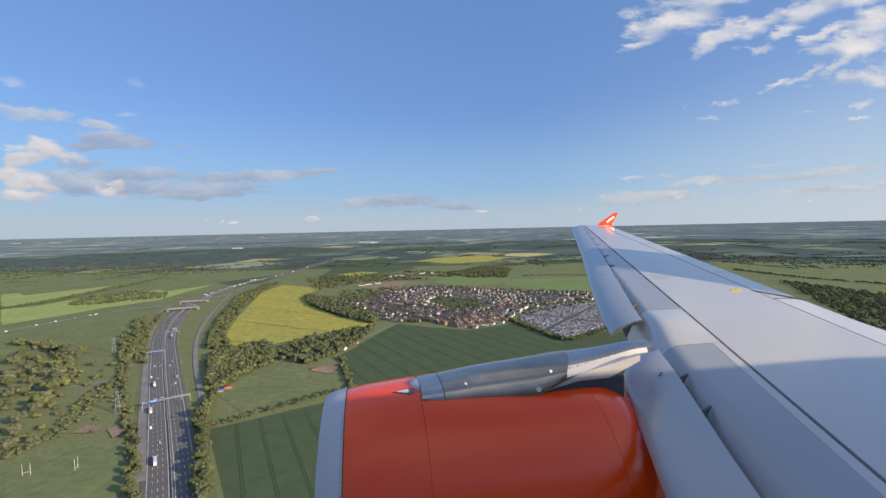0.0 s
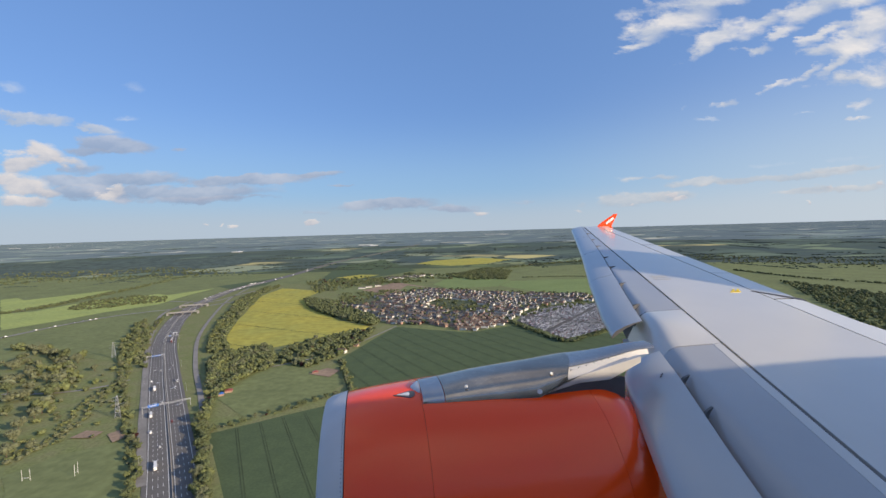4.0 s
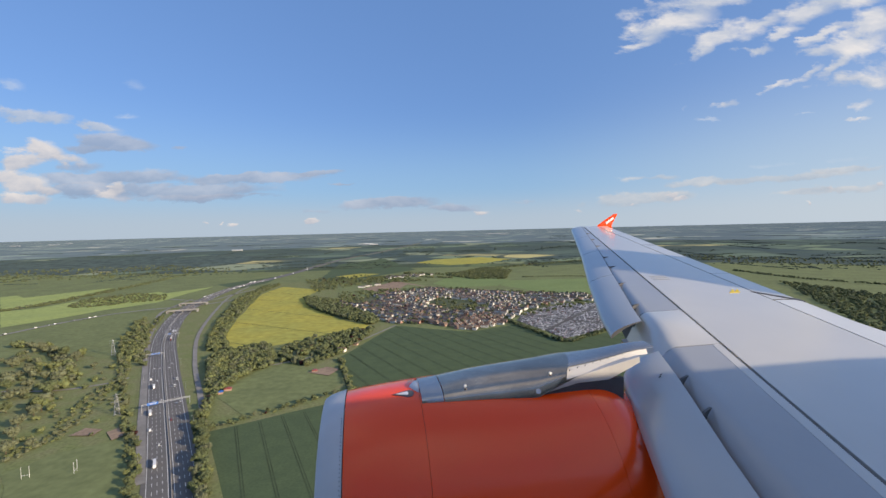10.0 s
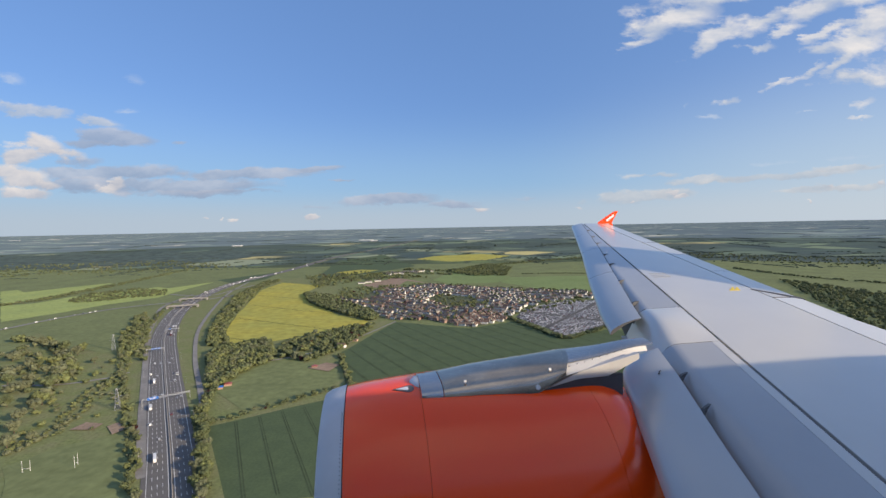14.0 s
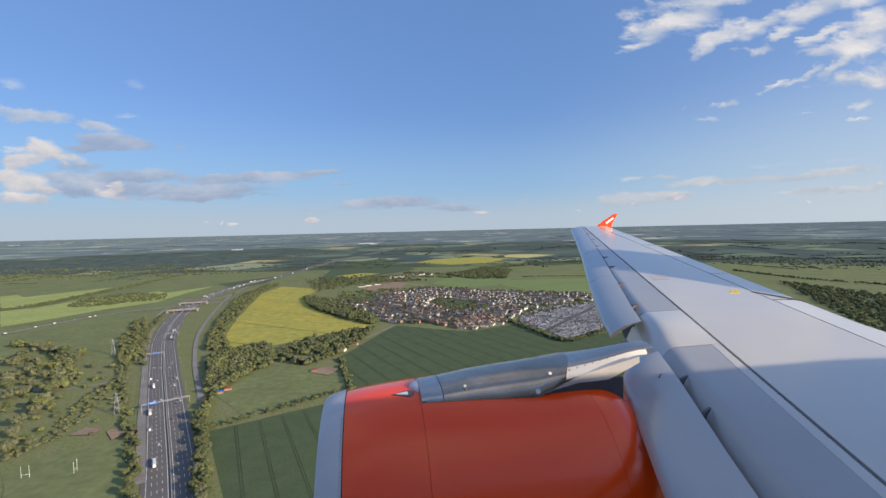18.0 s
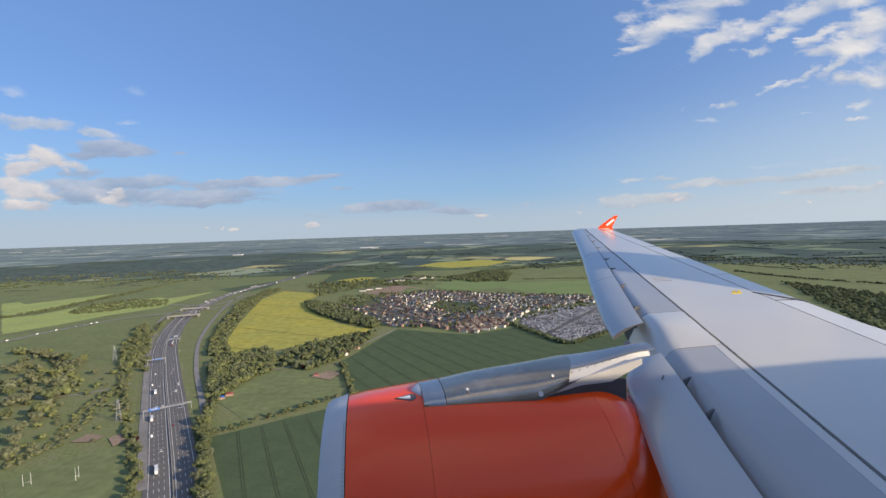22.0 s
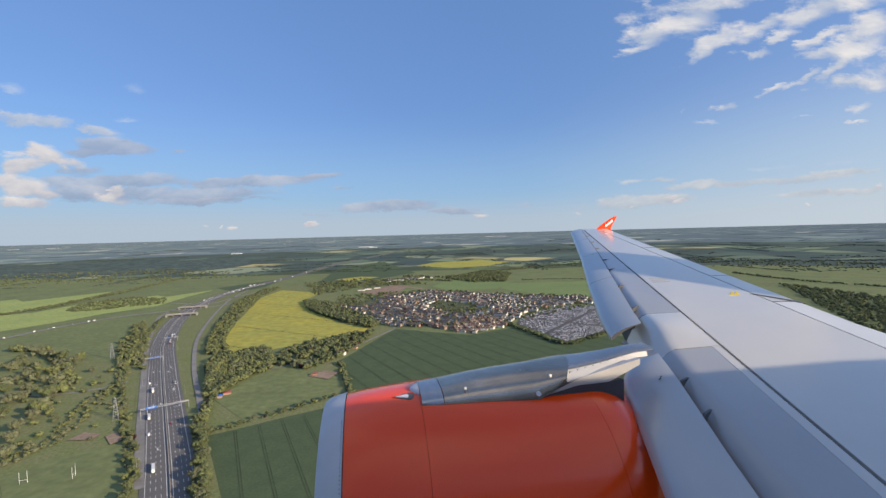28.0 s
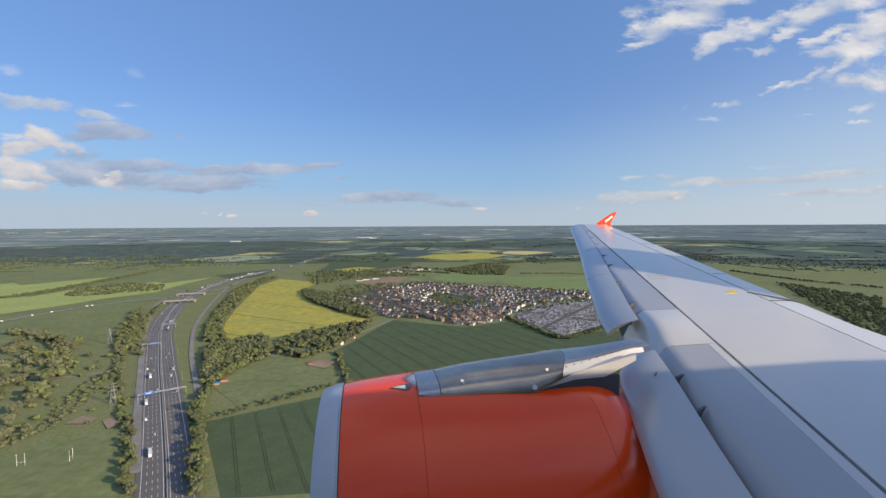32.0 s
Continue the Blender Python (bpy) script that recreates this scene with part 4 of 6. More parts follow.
# ---------------------------------------------------------------- trees
def crown_mesh(name, seed, limbs, sprays, size, material, spread=0.40):
    """A crown one metre high and about one wide: a few leafy limbs of uneven size, each a ball of small sprays that face outward, over a rough dark core."""
    rng = random.Random(seed)
    balls = [(Vector((0, 0, 0.60)), 0.30)]
    for i in range(limbs):
        a, u = i * 2.4 + rng.uniform(-0.5, 0.5), rng.random()
        rad = spread * (0.55 + 0.45 * rng.random()) * math.sin(math.pi * min(1, 0.30 + 0.62 * (1 - u)))
        balls.append((Vector((rad * math.cos(a), rad * math.sin(a), 0.34 + 0.48 * u)), rng.uniform(0.12, 0.22)))
    verts, faces = [], []
    for c, r in balls:
        b = bmesh.new()
        bmesh.ops.create_icosphere(b, subdivisions=1, radius=r * 0.86, matrix=Matrix.Translation(c))
        base = len(verts)
        b.verts.ensure_lookup_table()
        verts += [tuple(v.co + Vector((rng.uniform(-1, 1), rng.uniform(-1, 1), rng.uniform(-1, 1))) * r * 0.18) for v in b.verts]
        faces += [tuple(base + v.index for v in f.verts) for f in b.faces]
        b.free()
    area = sum(r * r for _, r in balls)
    for c, r in balls:
        for k in range(max(3, int(sprays * r * r / area))):
            z = rng.uniform(-0.55, 1)
            a = rng.uniform(0, 2 * math.pi)
            n = Vector((math.cos(a) * math.sqrt(1 - z * z), math.sin(a) * math.sqrt(1 - z * z), z))
            p = c + n * r * rng.uniform(0.86, 1.14)
            n = (n + Vector((rng.uniform(-1, 1), rng.uniform(-1, 1), rng.uniform(-0.6, 1))) * 0.45).normalized()
            t = n.orthogonal().normalized()
            t.rotate(Matrix.Rotation(rng.uniform(0, 6.28), 3, n))
            w, base = size * rng.uniform(0.6, 1.3), len(verts)
            q = n.cross(t)
            verts += [tuple(p + t * w), tuple(p + q * w * 0.7 + n * w * 0.25), tuple(p - t * w * rng.uniform(0.6, 1)), tuple(p - q * w * 0.7 + n * w * 0.2)]
            faces += [(base, base + 1, base + 2), (base, base + 2, base + 3)]
    return mesh_from(name, verts, faces, [material])


def trunk_mesh(seed):
    rng = random.Random(seed)
    b = bm_rod((0, 0, 0), (0, 0, 0.5), 0.035, 0.02, 7)
    for i in range(5):
        a = i * 1.26 + rng.uniform(-0.3, 0.3)
        bm_rod((0, 0, 0.22 + 0.05 * i), (0.24 * math.cos(a), 0.24 * math.sin(a), 0.5 + 0.06 * i), 0.014, 0.006, 5, bm=b)
    me = bpy.data.meshes.new("trunk")
    b.to_mesh(me)
    b.free()
    me.materials.append(M["bark"])
    return me


TRUNKS = [trunk_mesh(s) for s in range(2)]
KINDS = [("leaf", "dark green"), ("leaf_bright", "fresh light green"), ("leaf_olive", "olive green"), ("leaf_red", "copper red"), ("leaf_far", "dull dark green")]
NEAR_CROWNS = {k: [crown_mesh("crown", 10 * i + j, 13, 900, 0.045, M[k]) for j in range(4)] for i, (k, _) in enumerate(KINDS)}
FAR_CROWNS = {k: [crown_mesh("far_crown", 50 + 10 * i + j, 5, 78, 0.095, M[k], 0.34) for j in range(5)] for i, (k, _) in enumerate(KINDS)}
FAR_DATA = {}
for k, group in FAR_CROWNS.items():
    FAR_DATA[k] = []
    for me in group:
        co = np.empty(len(me.vertices) * 3, dtype=np.float32)
        me.vertices.foreach_get("co", co)
        tri = np.array([tuple(p.vertices) for p in me.polygons], dtype=np.int32)
        FAR_DATA[k].append((co.reshape(-1, 3), tri))
TINY = crown_mesh("tiny_crown", 99, 2, 14, 0.20, M["leaf"], 0.30)
tiny_co = np.empty(len(TINY.vertices) * 3, dtype=np.float32)
TINY.vertices.foreach_get("co", tiny_co)
TINY_DATA = (tiny_co.reshape(-1, 3), np.array([tuple(p.vertices) for p in TINY.polygons], dtype=np.int32))
single_trees = 0


def pick_kind(rng, weights):
    return rng.choices([k for k, _ in KINDS[:4]], weights)[0]


def tree(x, y, h, kind, rng):
    """One tree near the flight path: tapered trunk with limbs, and a crown of many clumps."""
    global single_trees
    single_trees += 1
    word = dict(KINDS)[kind]
    w = h * rng.uniform(0.85, 1.15)
    t = thing("tree", f"{word} leafy broadleaf tree with a rounded uneven crown", "tree", "trees by the motorway", at=pose(x, y, 0.2, 0, 0, rng.uniform(0, 360)))
    t.scale = (w, w, h)
    part("trunk", rng.choice(TRUNKS), None, t)
    part("crown", rng.choice(NEAR_CROWNS[kind]), None, t)


def plant(name, label, spots, category="trees"):
    """Trees too many to count, as one mesh of clumps: spots are (x, y, height, width, kind)."""
    rng = random.Random(len(spots))
    mats = [M[k] for k, _ in KINDS]
    order = {k: i for i, (k, _) in enumerate(KINDS)}
    vs, fs, ms, base = [], [], [], 0
    for x, y, h, w, kind in spots:
        co, tri = rng.choice(FAR_DATA[kind]) if math.hypot(x, y) < 2300 else TINY_DATA
        a = rng.uniform(0, 6.28)
        c, s = math.cos(a), math.sin(a)
        px, py, pz = land(x, y)
        k = math.hypot(px, py) / max(1, math.hypot(x, y))
        sink = 0.22
        out = np.empty_like(co)
        out[:, 0] = (co[:, 0] * c - co[:, 1] * s) * w * k + px
        out[:, 1] = (co[:, 0] * s + co[:, 1] * c) * w * k + py
        out[:, 2] = (co[:, 2] - sink) * h * k + pz
        vs.append(out)
        fs.append(tri + base)
        ms += [order[kind]] * len(tri)
        base += len(co)
    if not vs:
        return
    v, f = np.concatenate(vs), np.concatenate(fs)
    me = bpy.data.meshes.new(name)
    me.vertices.add(len(v))
    me.vertices.foreach_set("co", v.ravel())
    me.loops.add(len(f) * 3)
    me.loops.foreach_set("vertex_index", f.ravel())
    me.polygons.add(len(f))
    me.polygons.foreach_set("loop_start", np.arange(0, len(f) * 3, 3, dtype=np.int32))
    for m in mats:
        me.materials.append(m)
    me.polygons.foreach_set("material_index", np.array(ms, dtype=np.int32))
    me.update(calc_edges=True)
    me.validate()
    tagged(new(name, me), label, category, kind="stuff")


def in_area(poly, n, h, seed, weights=(6, 2, 2, 0.15), wide=1.0):
    rng = random.Random(seed)
    xs, ys = [p[0] for p in poly], [p[1] for p in poly]
    out = []
    tries = 0
    while len(out) < n and tries < n * 30:
        tries += 1
        q = (rng.uniform(min(xs), max(xs)), rng.uniform(min(ys), max(ys)))
        if inside(q, poly):
            hh = rng.uniform(*h)
            out.append((q[0], q[1], hh, hh * rng.uniform(0.9, 1.3) * wide, pick_kind(rng, weights)))
    return out


def along(pts, width, gap, h, seed, weights=(6, 2, 2, 0.1), wide=1.0):
    rng = random.Random(seed)
    line = curve_points(pts, gap)
    out = []
    for p, n in zip(line, sides(line)):
        if rng.random() < 0.08:
            continue
        q = p + n * rng.uniform(-width, width)
        hh = rng.uniform(*h)
        out.append((q.x + rng.uniform(-1, 1), q.y + rng.uniform(-1, 1), hh, hh * rng.uniform(1.0, 1.5) * wide, pick_kind(rng, weights)))
    return out


def spread_trees(name, label, spots, limit=560.0):
    """Near spots become single trees, the rest one mass."""
    rng = random.Random(3)
    rest = []
    for s in spots:
        if math.hypot(s[0], s[1]) < limit and s[2] > 5 and single_trees < 290:
            tree(s[0], s[1], s[2], s[4], rng)
        else:
            rest.append(s)
    plant(name, label, rest)


spread_trees("scrub", "mixed scrub and trees on rough ground west of the motorway",
             in_area([(-822, 725), (-801, 825), (-608, 713), (-519, 678), (-431, 555), (-376, 444), (-404, 410), (-438, 381)], 60, (4, 11), 31, (3, 3, 4, 0.1), 1.15)
             + in_area([(-726, 689), (-769, 792), (-591, 682), (-501, 558), (-493, 489), (-520, 490)], 34, (13, 21), 32, (2, 3, 5, 0.1), 1.05)
             + along([(-449, 411), (-420, 427), (-432, 472), (-470, 557), (-489, 649)], 5, 5, (3, 7), 57, (3, 3, 4, 0))
             + along([(-837, 828), (-754, 798), (-648, 715), (-564, 632), (-544, 581)], 6, 7, (10, 18), 58, (2, 3, 5, 0)))
for x, y, h in ((-535, 566, 15), (-493, 511, 15), (-489, 497, 13), (-475, 464, 14), (-454, 438, 13), (-430, 407, 13), (-560, 608, 12), (-592, 624, 13), (-671, 742, 18), (-702, 758, 17), (-746, 783, 17), (-628, 720, 15), (-642, 748, 14), (-738, 733, 14), (-713, 694, 15), (-663, 671, 13), (-633, 656, 12), (-562, 674, 10), (-609, 584, 13), (-564, 561, 11), (-584, 654, 12), (-532, 507, 12), (-420, 421, 8)):
    tree(x, y, h * 1.15, ("leaf_olive", "leaf_olive", "leaf_bright", "leaf")[(x + y) % 4], random.Random(x * 7 + y))
spread_trees("hedgerow", "pale blossoming hedge between the rugby pitch and scrub",
             along([(-421, 395), (-413, 423), (-411, 441), (-425, 487), (-463, 577), (-482, 628)], 6, 3.5, (3, 6.5), 59, (1, 3, 6, 0), 1.2))
spread_trees("hedgerow", "thick hedge of bushes and trees along the motorway",
             along([(-243, 320), (-308, 406), (-370, 484), (-445, 576), (-555, 742), (-628, 885), (-740, 1109)], 6, 4, (3.5, 9), 33)
             + along([(-192, 319), (-239, 404), (-276, 473), (-299, 527), (-315, 570)], 5, 3.5, (6, 13), 34))
spread_trees("hedgerow", "bushy hedge round the playing field",
             along([(-256, 449), (-220, 481), (-162, 526), (-135, 549)], 3, 4, (3, 7), 35)
             + along([(-170, 687), (-148, 618), (-123, 551)], 4, 4, (5, 9), 36))
plant("woodland", "dense green woodland between the playing field and motorway",
      in_area([(-322, 570), (-395, 700), (-388, 749), (-337, 795), (-270, 678), (-295, 633), (-305, 553)], 495, (8, 15), 37, (6, 4, 2, 0))
      + in_area([(-283, 688), (-295, 769), (-255, 840), (-197, 883), (-152, 915), (-159, 807), (-187, 707), (-219, 661)], 300, (8, 14), 38, (8, 2, 2, 0.2)))
plant("woodland", "dark wood between the pasture and the motorway",
      in_area([(-772, 1098), (-603, 864), (-475, 670), (-540, 693), (-648, 845), (-748, 1027)], 230, (7, 13), 60, (6, 3, 2, 0)))
plant("woodland", "belt of trees beside the rape field and side road",
      in_area([(-436, 763), (-547, 1023), (-672, 1382), (-712, 1699), (-662, 1746), (-653, 1534), (-539, 1122), (-463, 892), (-391, 760)], 570, (8, 14), 39, (6, 3, 2, 0)))
plant("woodland", "dark belt of trees between the rape field and village",
      in_area([(-449, 1357), (-360, 1314), (-159, 1004), (-153, 932), (-256, 1032), (-377, 1189)], 495, (11, 18), 40, (9, 1, 1, 0)))
plant("village_trees", "garden trees scattered among the village houses",
      in_area([(-323, 1239), (-136, 953), (16, 929), (147, 978), (422, 1162), (476, 1308), (216, 1426), (-74, 1564), (-363, 1470)], 1350, (5, 11), 41, (7, 2, 1, 0.2))
      + in_area([(-444, 1480), (-325, 1681), (-60, 1754), (-391, 2030), (-612, 1878)], 390, (7, 13), 42))
plant("hedgerow", "dark hedge of tall trees round the car park",
      along([(143, 948), (183, 845), (218, 770), (270, 803), (348, 862)], 4, 4, (6, 11), 43, (9, 1, 1, 0))
      + along([(441, 1257), (367, 1234), (302, 1306), (175, 1405)], 8, 5, (7, 12), 44))
plant("copse", "dark copse standing in the light meadow",
      in_area([(-1155, 1294), (-1090, 1269), (-921, 1398), (-986, 1519), (-1145, 1580), (-1230, 1456)], 420, (5, 9), 45, (9, 1, 1, 0), 1.3)
      + along([(-1310, 1253), (-1281, 1327), (-1290, 1528), (-1317, 1820), (-1360, 2113), (-1377, 2282)], 20, 3, (6, 11), 46, (8, 1, 1, 0)))
plant("woodland", "wooded strips and hedges on the distant farmland",
      in_area([(12, 1938), (228, 2302), (332, 2093), (256, 1766), (127, 1766)], 630, (10, 16), 47, (8, 1, 1, 0))
      + along([(-182, 2101), (39, 2008), (352, 2312), (877, 2600), (1000, 2398)], 30, 5, (9, 14), 48)
      + along([(-517, 1726), (-355, 1839), (-221, 1953), (35, 1843)], 20, 6, (8, 13), 49)
      + along([(336, 1817), (599, 1775), (690, 1555)], 4, 8, (4, 8), 50)
      + along([(1273, 1868), (1304, 1550), (1405, 1354)], 6, 6, (6, 12), 51)
      + in_area([(1172, 1487), (1215, 1171), (723, 635), (889, 964)], 560, (8, 13), 52, (9, 1, 1, 0))
      + in_area([(1582, 3027), (2205, 2128), (1853, 1788), (1456, 2222)], 300, (8, 13), 53)
      + in_area([(-2153, 2067), (-1391, 2255), (-1126, 2463), (-1968, 3065), (-3029, 2913)], 495, (9, 15), 54, (9, 1, 1, 0)))


def far_woods():
    """Hedges and woods of the far country, thinning with distance."""
    rng = random.Random(77)
    out = []
    for k in range(250):
        d = 2500 * (1.0 / (1 - rng.random() * 0.82))
        a = radians(rng.uniform(-52, 52))
        cx, cy = d * math.sin(a), d * math.cos(a)
        ang, ln, wd = rng.uniform(-0.5, 0.5) + rng.choice([0, 0, 1.4]), rng.uniform(150, 700), rng.choice([6, 8, 10, 12, 60])
        n = int(ln / 13 * (1 if wd < 10 else 1.9))
        size = 1 + d / 9000
        for i in range(n):
            u, v = rng.uniform(-ln / 2, ln / 2), rng.uniform(-wd / 2, wd / 2)
            h = rng.uniform(5, 9)
            spot = (cx + u * math.cos(ang) - v * math.sin(ang), cy + u * math.sin(ang) + v * math.cos(ang))
            if not inside(spot, RISE):
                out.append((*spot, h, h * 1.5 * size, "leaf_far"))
    plant("woodland", "far hedges and woods towards the horizon, haze put into their colour", out)


far_woods()

# ---------------------------------------------------------------- village
def house_template(wall, roof, w, d, eaves, ridge, label, chimney=True, hip=False):
    t = thing("house", label, "house", "village houses", at=pose(0, 0, -80))
    part("wall", bm_box(w, d, eaves), M[wall], t)
    b = bmesh.new()
    o = 0.35
    x, y, i = w / 2 + o, d / 2 + o, (d * 0.32 if hip else 0)
    low = [b.verts.new((sx * x, sy * y, eaves - 0.12)) for sx, sy in ((-1, -1), (1, -1), (1, 1), (-1, 1))]
    e0, e1 = b.verts.new((-x + i, 0, ridge)), b.verts.new((x - i, 0, ridge))
    for f in ((low[0], low[1], e1, e0), (low[2], low[3], e0, e1), (low[1], low[2], e1), (low[3], low[0], e0), (low[3], low[2], low[1], low[0])):
        b.faces.new(f)
    part("roof", b, M[roof], t)
    if chimney:
        part("chimney", bm_box(0.9, 0.6, 1.7, (w * 0.32, 0, ridge - 0.9)), M["brick"], t)
    for s in (-1, 1):
        for xx in (-w * 0.27, w * 0.27):
            part("window", bm_box(1.5, 0.08, 1.2, (xx, s * (d / 2 + 0.02), eaves - 1.9)), M["window"], t)
    part("door", bm_box(1.0, 0.08, 2.0, (0.2, -(d / 2 + 0.02), 0)), M["white_paint"], t)
    return t


CAR_PARK = [(163, 958), (224, 789), (346, 872), (445, 1004), (419, 1153), (330, 1162), (201, 1054)]
VILLAGE = [(-319, 1210), (-213, 1092), (-122, 946), (-34, 950), (15, 897), (55, 864), (134, 931), (194, 1054), (333, 1171), (442, 1197), (468, 1287), (210, 1388), (-52, 1530), (-180, 1409), (-291, 1317)]

TERRACES = [(17, 958), (15, 897), (55, 864), (131, 926), (135, 1004), (79, 1023)]


def build_village():
    kinds = [house_template("render", "roof_grey", 11, 8, 4.8, 7.8, "pale rendered village house with a grey tiled roof"),
             house_template("brick", "roof_red", 10, 8, 5.0, 8.2, "red brick village house with a red tiled roof"),
             house_template("render", "roof_red", 15, 8, 4.6, 7.6, "pale semi-detached houses with a red-brown roof"),
             house_template("brick", "roof_grey", 9, 9, 4.9, 7.9, "brick house with a hipped grey roof", hip=True),
             house_template("render", "roof_grey", 24, 8, 4.4, 7.2, "long pale terrace of small houses")]
    rng = random.Random(21)
    far_homes = []
    n = 0
    field("village_ground", VILLAGE, M["yard"], "grey-brown gardens and drives between the houses", lift=0.28, wobble=8, seed=30)
    a0 = Vector((-239, 1230))
    along_d = Vector((0.80, -0.60))
    across = Vector((0.60, 0.80))
    for k in range(-12, 36):
        for j in range(-18, 60):
            bend = 14 * math.sin(j * 0.21 + k * 0.5)
            q = a0 + along_d * (j * 13.5) + across * (k * 21 + bend + (3.5 if (k % 2) else -3.5))
            q += Vector((rng.uniform(-2, 2), rng.uniform(-2, 2)))
            grove = math.sin(q.x * 0.021 + 1.0) + math.sin(q.y * 0.017 + q.x * 0.008)
            if not inside(q, VILLAGE) or inside(q, CAR_PARK) or rng.random() < 0.16 or grove > 1.0 or inside(q, TERRACES):
                continue
            what = rng.choices(kinds, (6, 2, 3.5, 1.2, 2.2))[0]
            if q.y < 955:
                what = kinds[1]
            if what is kinds[4] and rng.random() < 0.5:
                what = kinds[0]
            ang = math.degrees(math.atan2(along_d.y, along_d.x)) + rng.choice([0, 0, 0, 90]) + 10 * math.sin(j * 0.21 + k * 0.5) + rng.uniform(-5, 5)
            if n < 195 and q.y < 1330:
                copy_thing(what, pose(q.x, q.y, 0.2, 0, 0, ang))
                n += 1
            else:
                far_homes.append((q.x, q.y, ang, kinds.index(what)))
    # close brick terraces at the village's edge
    for r in range(-3, 9):
        for j in range(-2, 22):
            q = Vector((25, 963)) + Vector((0.93, -0.36)) * (j * 13.0) + Vector((0.36, 0.93)) * (r * 21 + 4 * math.sin(j * 0.6 + r))
            if inside(q, TERRACES) and rng.random() > 0.08 and n < 290:
                copy_thing(kinds[1 if (j + r) % 2 else 2], pose(q.x, q.y, 0.25, 0, 0, -21 + 8 * math.sin(j * 0.6 + r) + rng.choice([0, 90, 90])))
                n += 1
    for x, y in ((-288, 1625), (-258, 1654), (-309, 1595)):
        copy_thing(kinds[4], pose(x, y, 0.3, 0, 0, rng.uniform(-20, 20)))
    for i in range(34):
        q = Vector((-242, 1909)).lerp(Vector((-67, 1976)), rng.random()) + Vector((rng.uniform(-40, 40), rng.uniform(-50, 50)))
        copy_thing(kinds[0], pose(q.x, q.y, 0.3, 0, 0, rng.uniform(-30, 30)))
    verts, faces, ms = [], [], []
    for x, y, ang, kind in far_homes:
        w, d, e, r = ((11, 8, 4.8, 7.8), (10, 8, 5.0, 8.2), (15, 8, 4.6, 7.6), (9, 9, 4.9, 7.9), (24, 8, 4.4, 7.2))[kind]
        c, s_ = math.cos(radians(ang)), math.sin(radians(ang))
        b = len(verts)
        for u, v, z in ((-1, -1, 0), (1, -1, 0), (1, 1, 0), (-1, 1, 0), (-1, -1, e), (1, -1, e), (1, 1, e), (-1, 1, e), (-1.03, 0, r), (1.03, 0, r)):
            verts.append((x + c * u * w / 2 - s_ * v * d / 2, y + s_ * u * w / 2 + c * v * d / 2, 0.2 + z))
        for f, m in (((0, 1, 5, 4), 0), ((1, 2, 6, 9, 5), 0), ((2, 3, 7, 6), 0), ((3, 0, 4, 8, 7), 0), ((4, 5, 9, 8), 1), ((6, 7, 8, 9), 1)):
            faces.append(tuple(b + i for i in f))
            ms.append((0 if kind in (0, 2, 4) else 1) if m == 0 else (2 if kind in (1, 2) else 3))
    homes = mesh_from("village_homes", verts, faces, [M["render"], M["brick"], M["roof_red"], M["roof_grey"]], ms)
    tagged(new("village_homes", homes), "many small village houses with tiled roofs beyond the main streets", "houses", kind="stuff")
    farm = copy_thing(kinds[2], pose(*(-182, 740), 0.4, 0, 0, -20))
    tagged(farm, "orange-brick farmhouse beside the wheat field", "house")
    for what in kinds:
        for o in what.children_recursive:
            bpy.data.objects.remove(o)
        bpy.data.objects.remove(what)


build_village()


def build_streets():
    for k, (a, c) in enumerate((((-293, 1181), (132, 1060)), ((-259, 1335), (427, 1218)), ((-162, 1420), (205, 1352)), ((-35, 968), (-178, 1562)), ((92, 946), (100, 1389)))):
        mid = (Vector(a) + Vector(c)) / 2 + Vector((12, 18))
        tagged(ribbon("street", curve_points([a, tuple(mid), c], 15), -3, 3, 0.30 + 0.01 * k, M["old_asphalt"]), "grey village street between houses", "street", kind="structure")
    for (x, y), w, d, turn in (((184, 1275), 42, 14, -35), ((-135, 1174), 30, 12, -35), ((173, 1056), 26, 10, -37)):
        t = thing("hall", "long white flat-roofed building in the village", "hall", at=pose(x, y, 0.3, 0, 0, turn))
        part("wall", bm_box(w, d, 5.0), M["white_paint"], t)
        part("roof", bm_box(w + 0.6, d + 0.6, 0.5, (0, 0, 5.0)), M["concrete"], t)
        for i in range(5):
            part("window", bm_box(w * 0.12, 0.1, 1.4, (w * (i - 2) * 0.19, -(d / 2 + 0.03), 2.2)), M["window"], t)


build_streets()


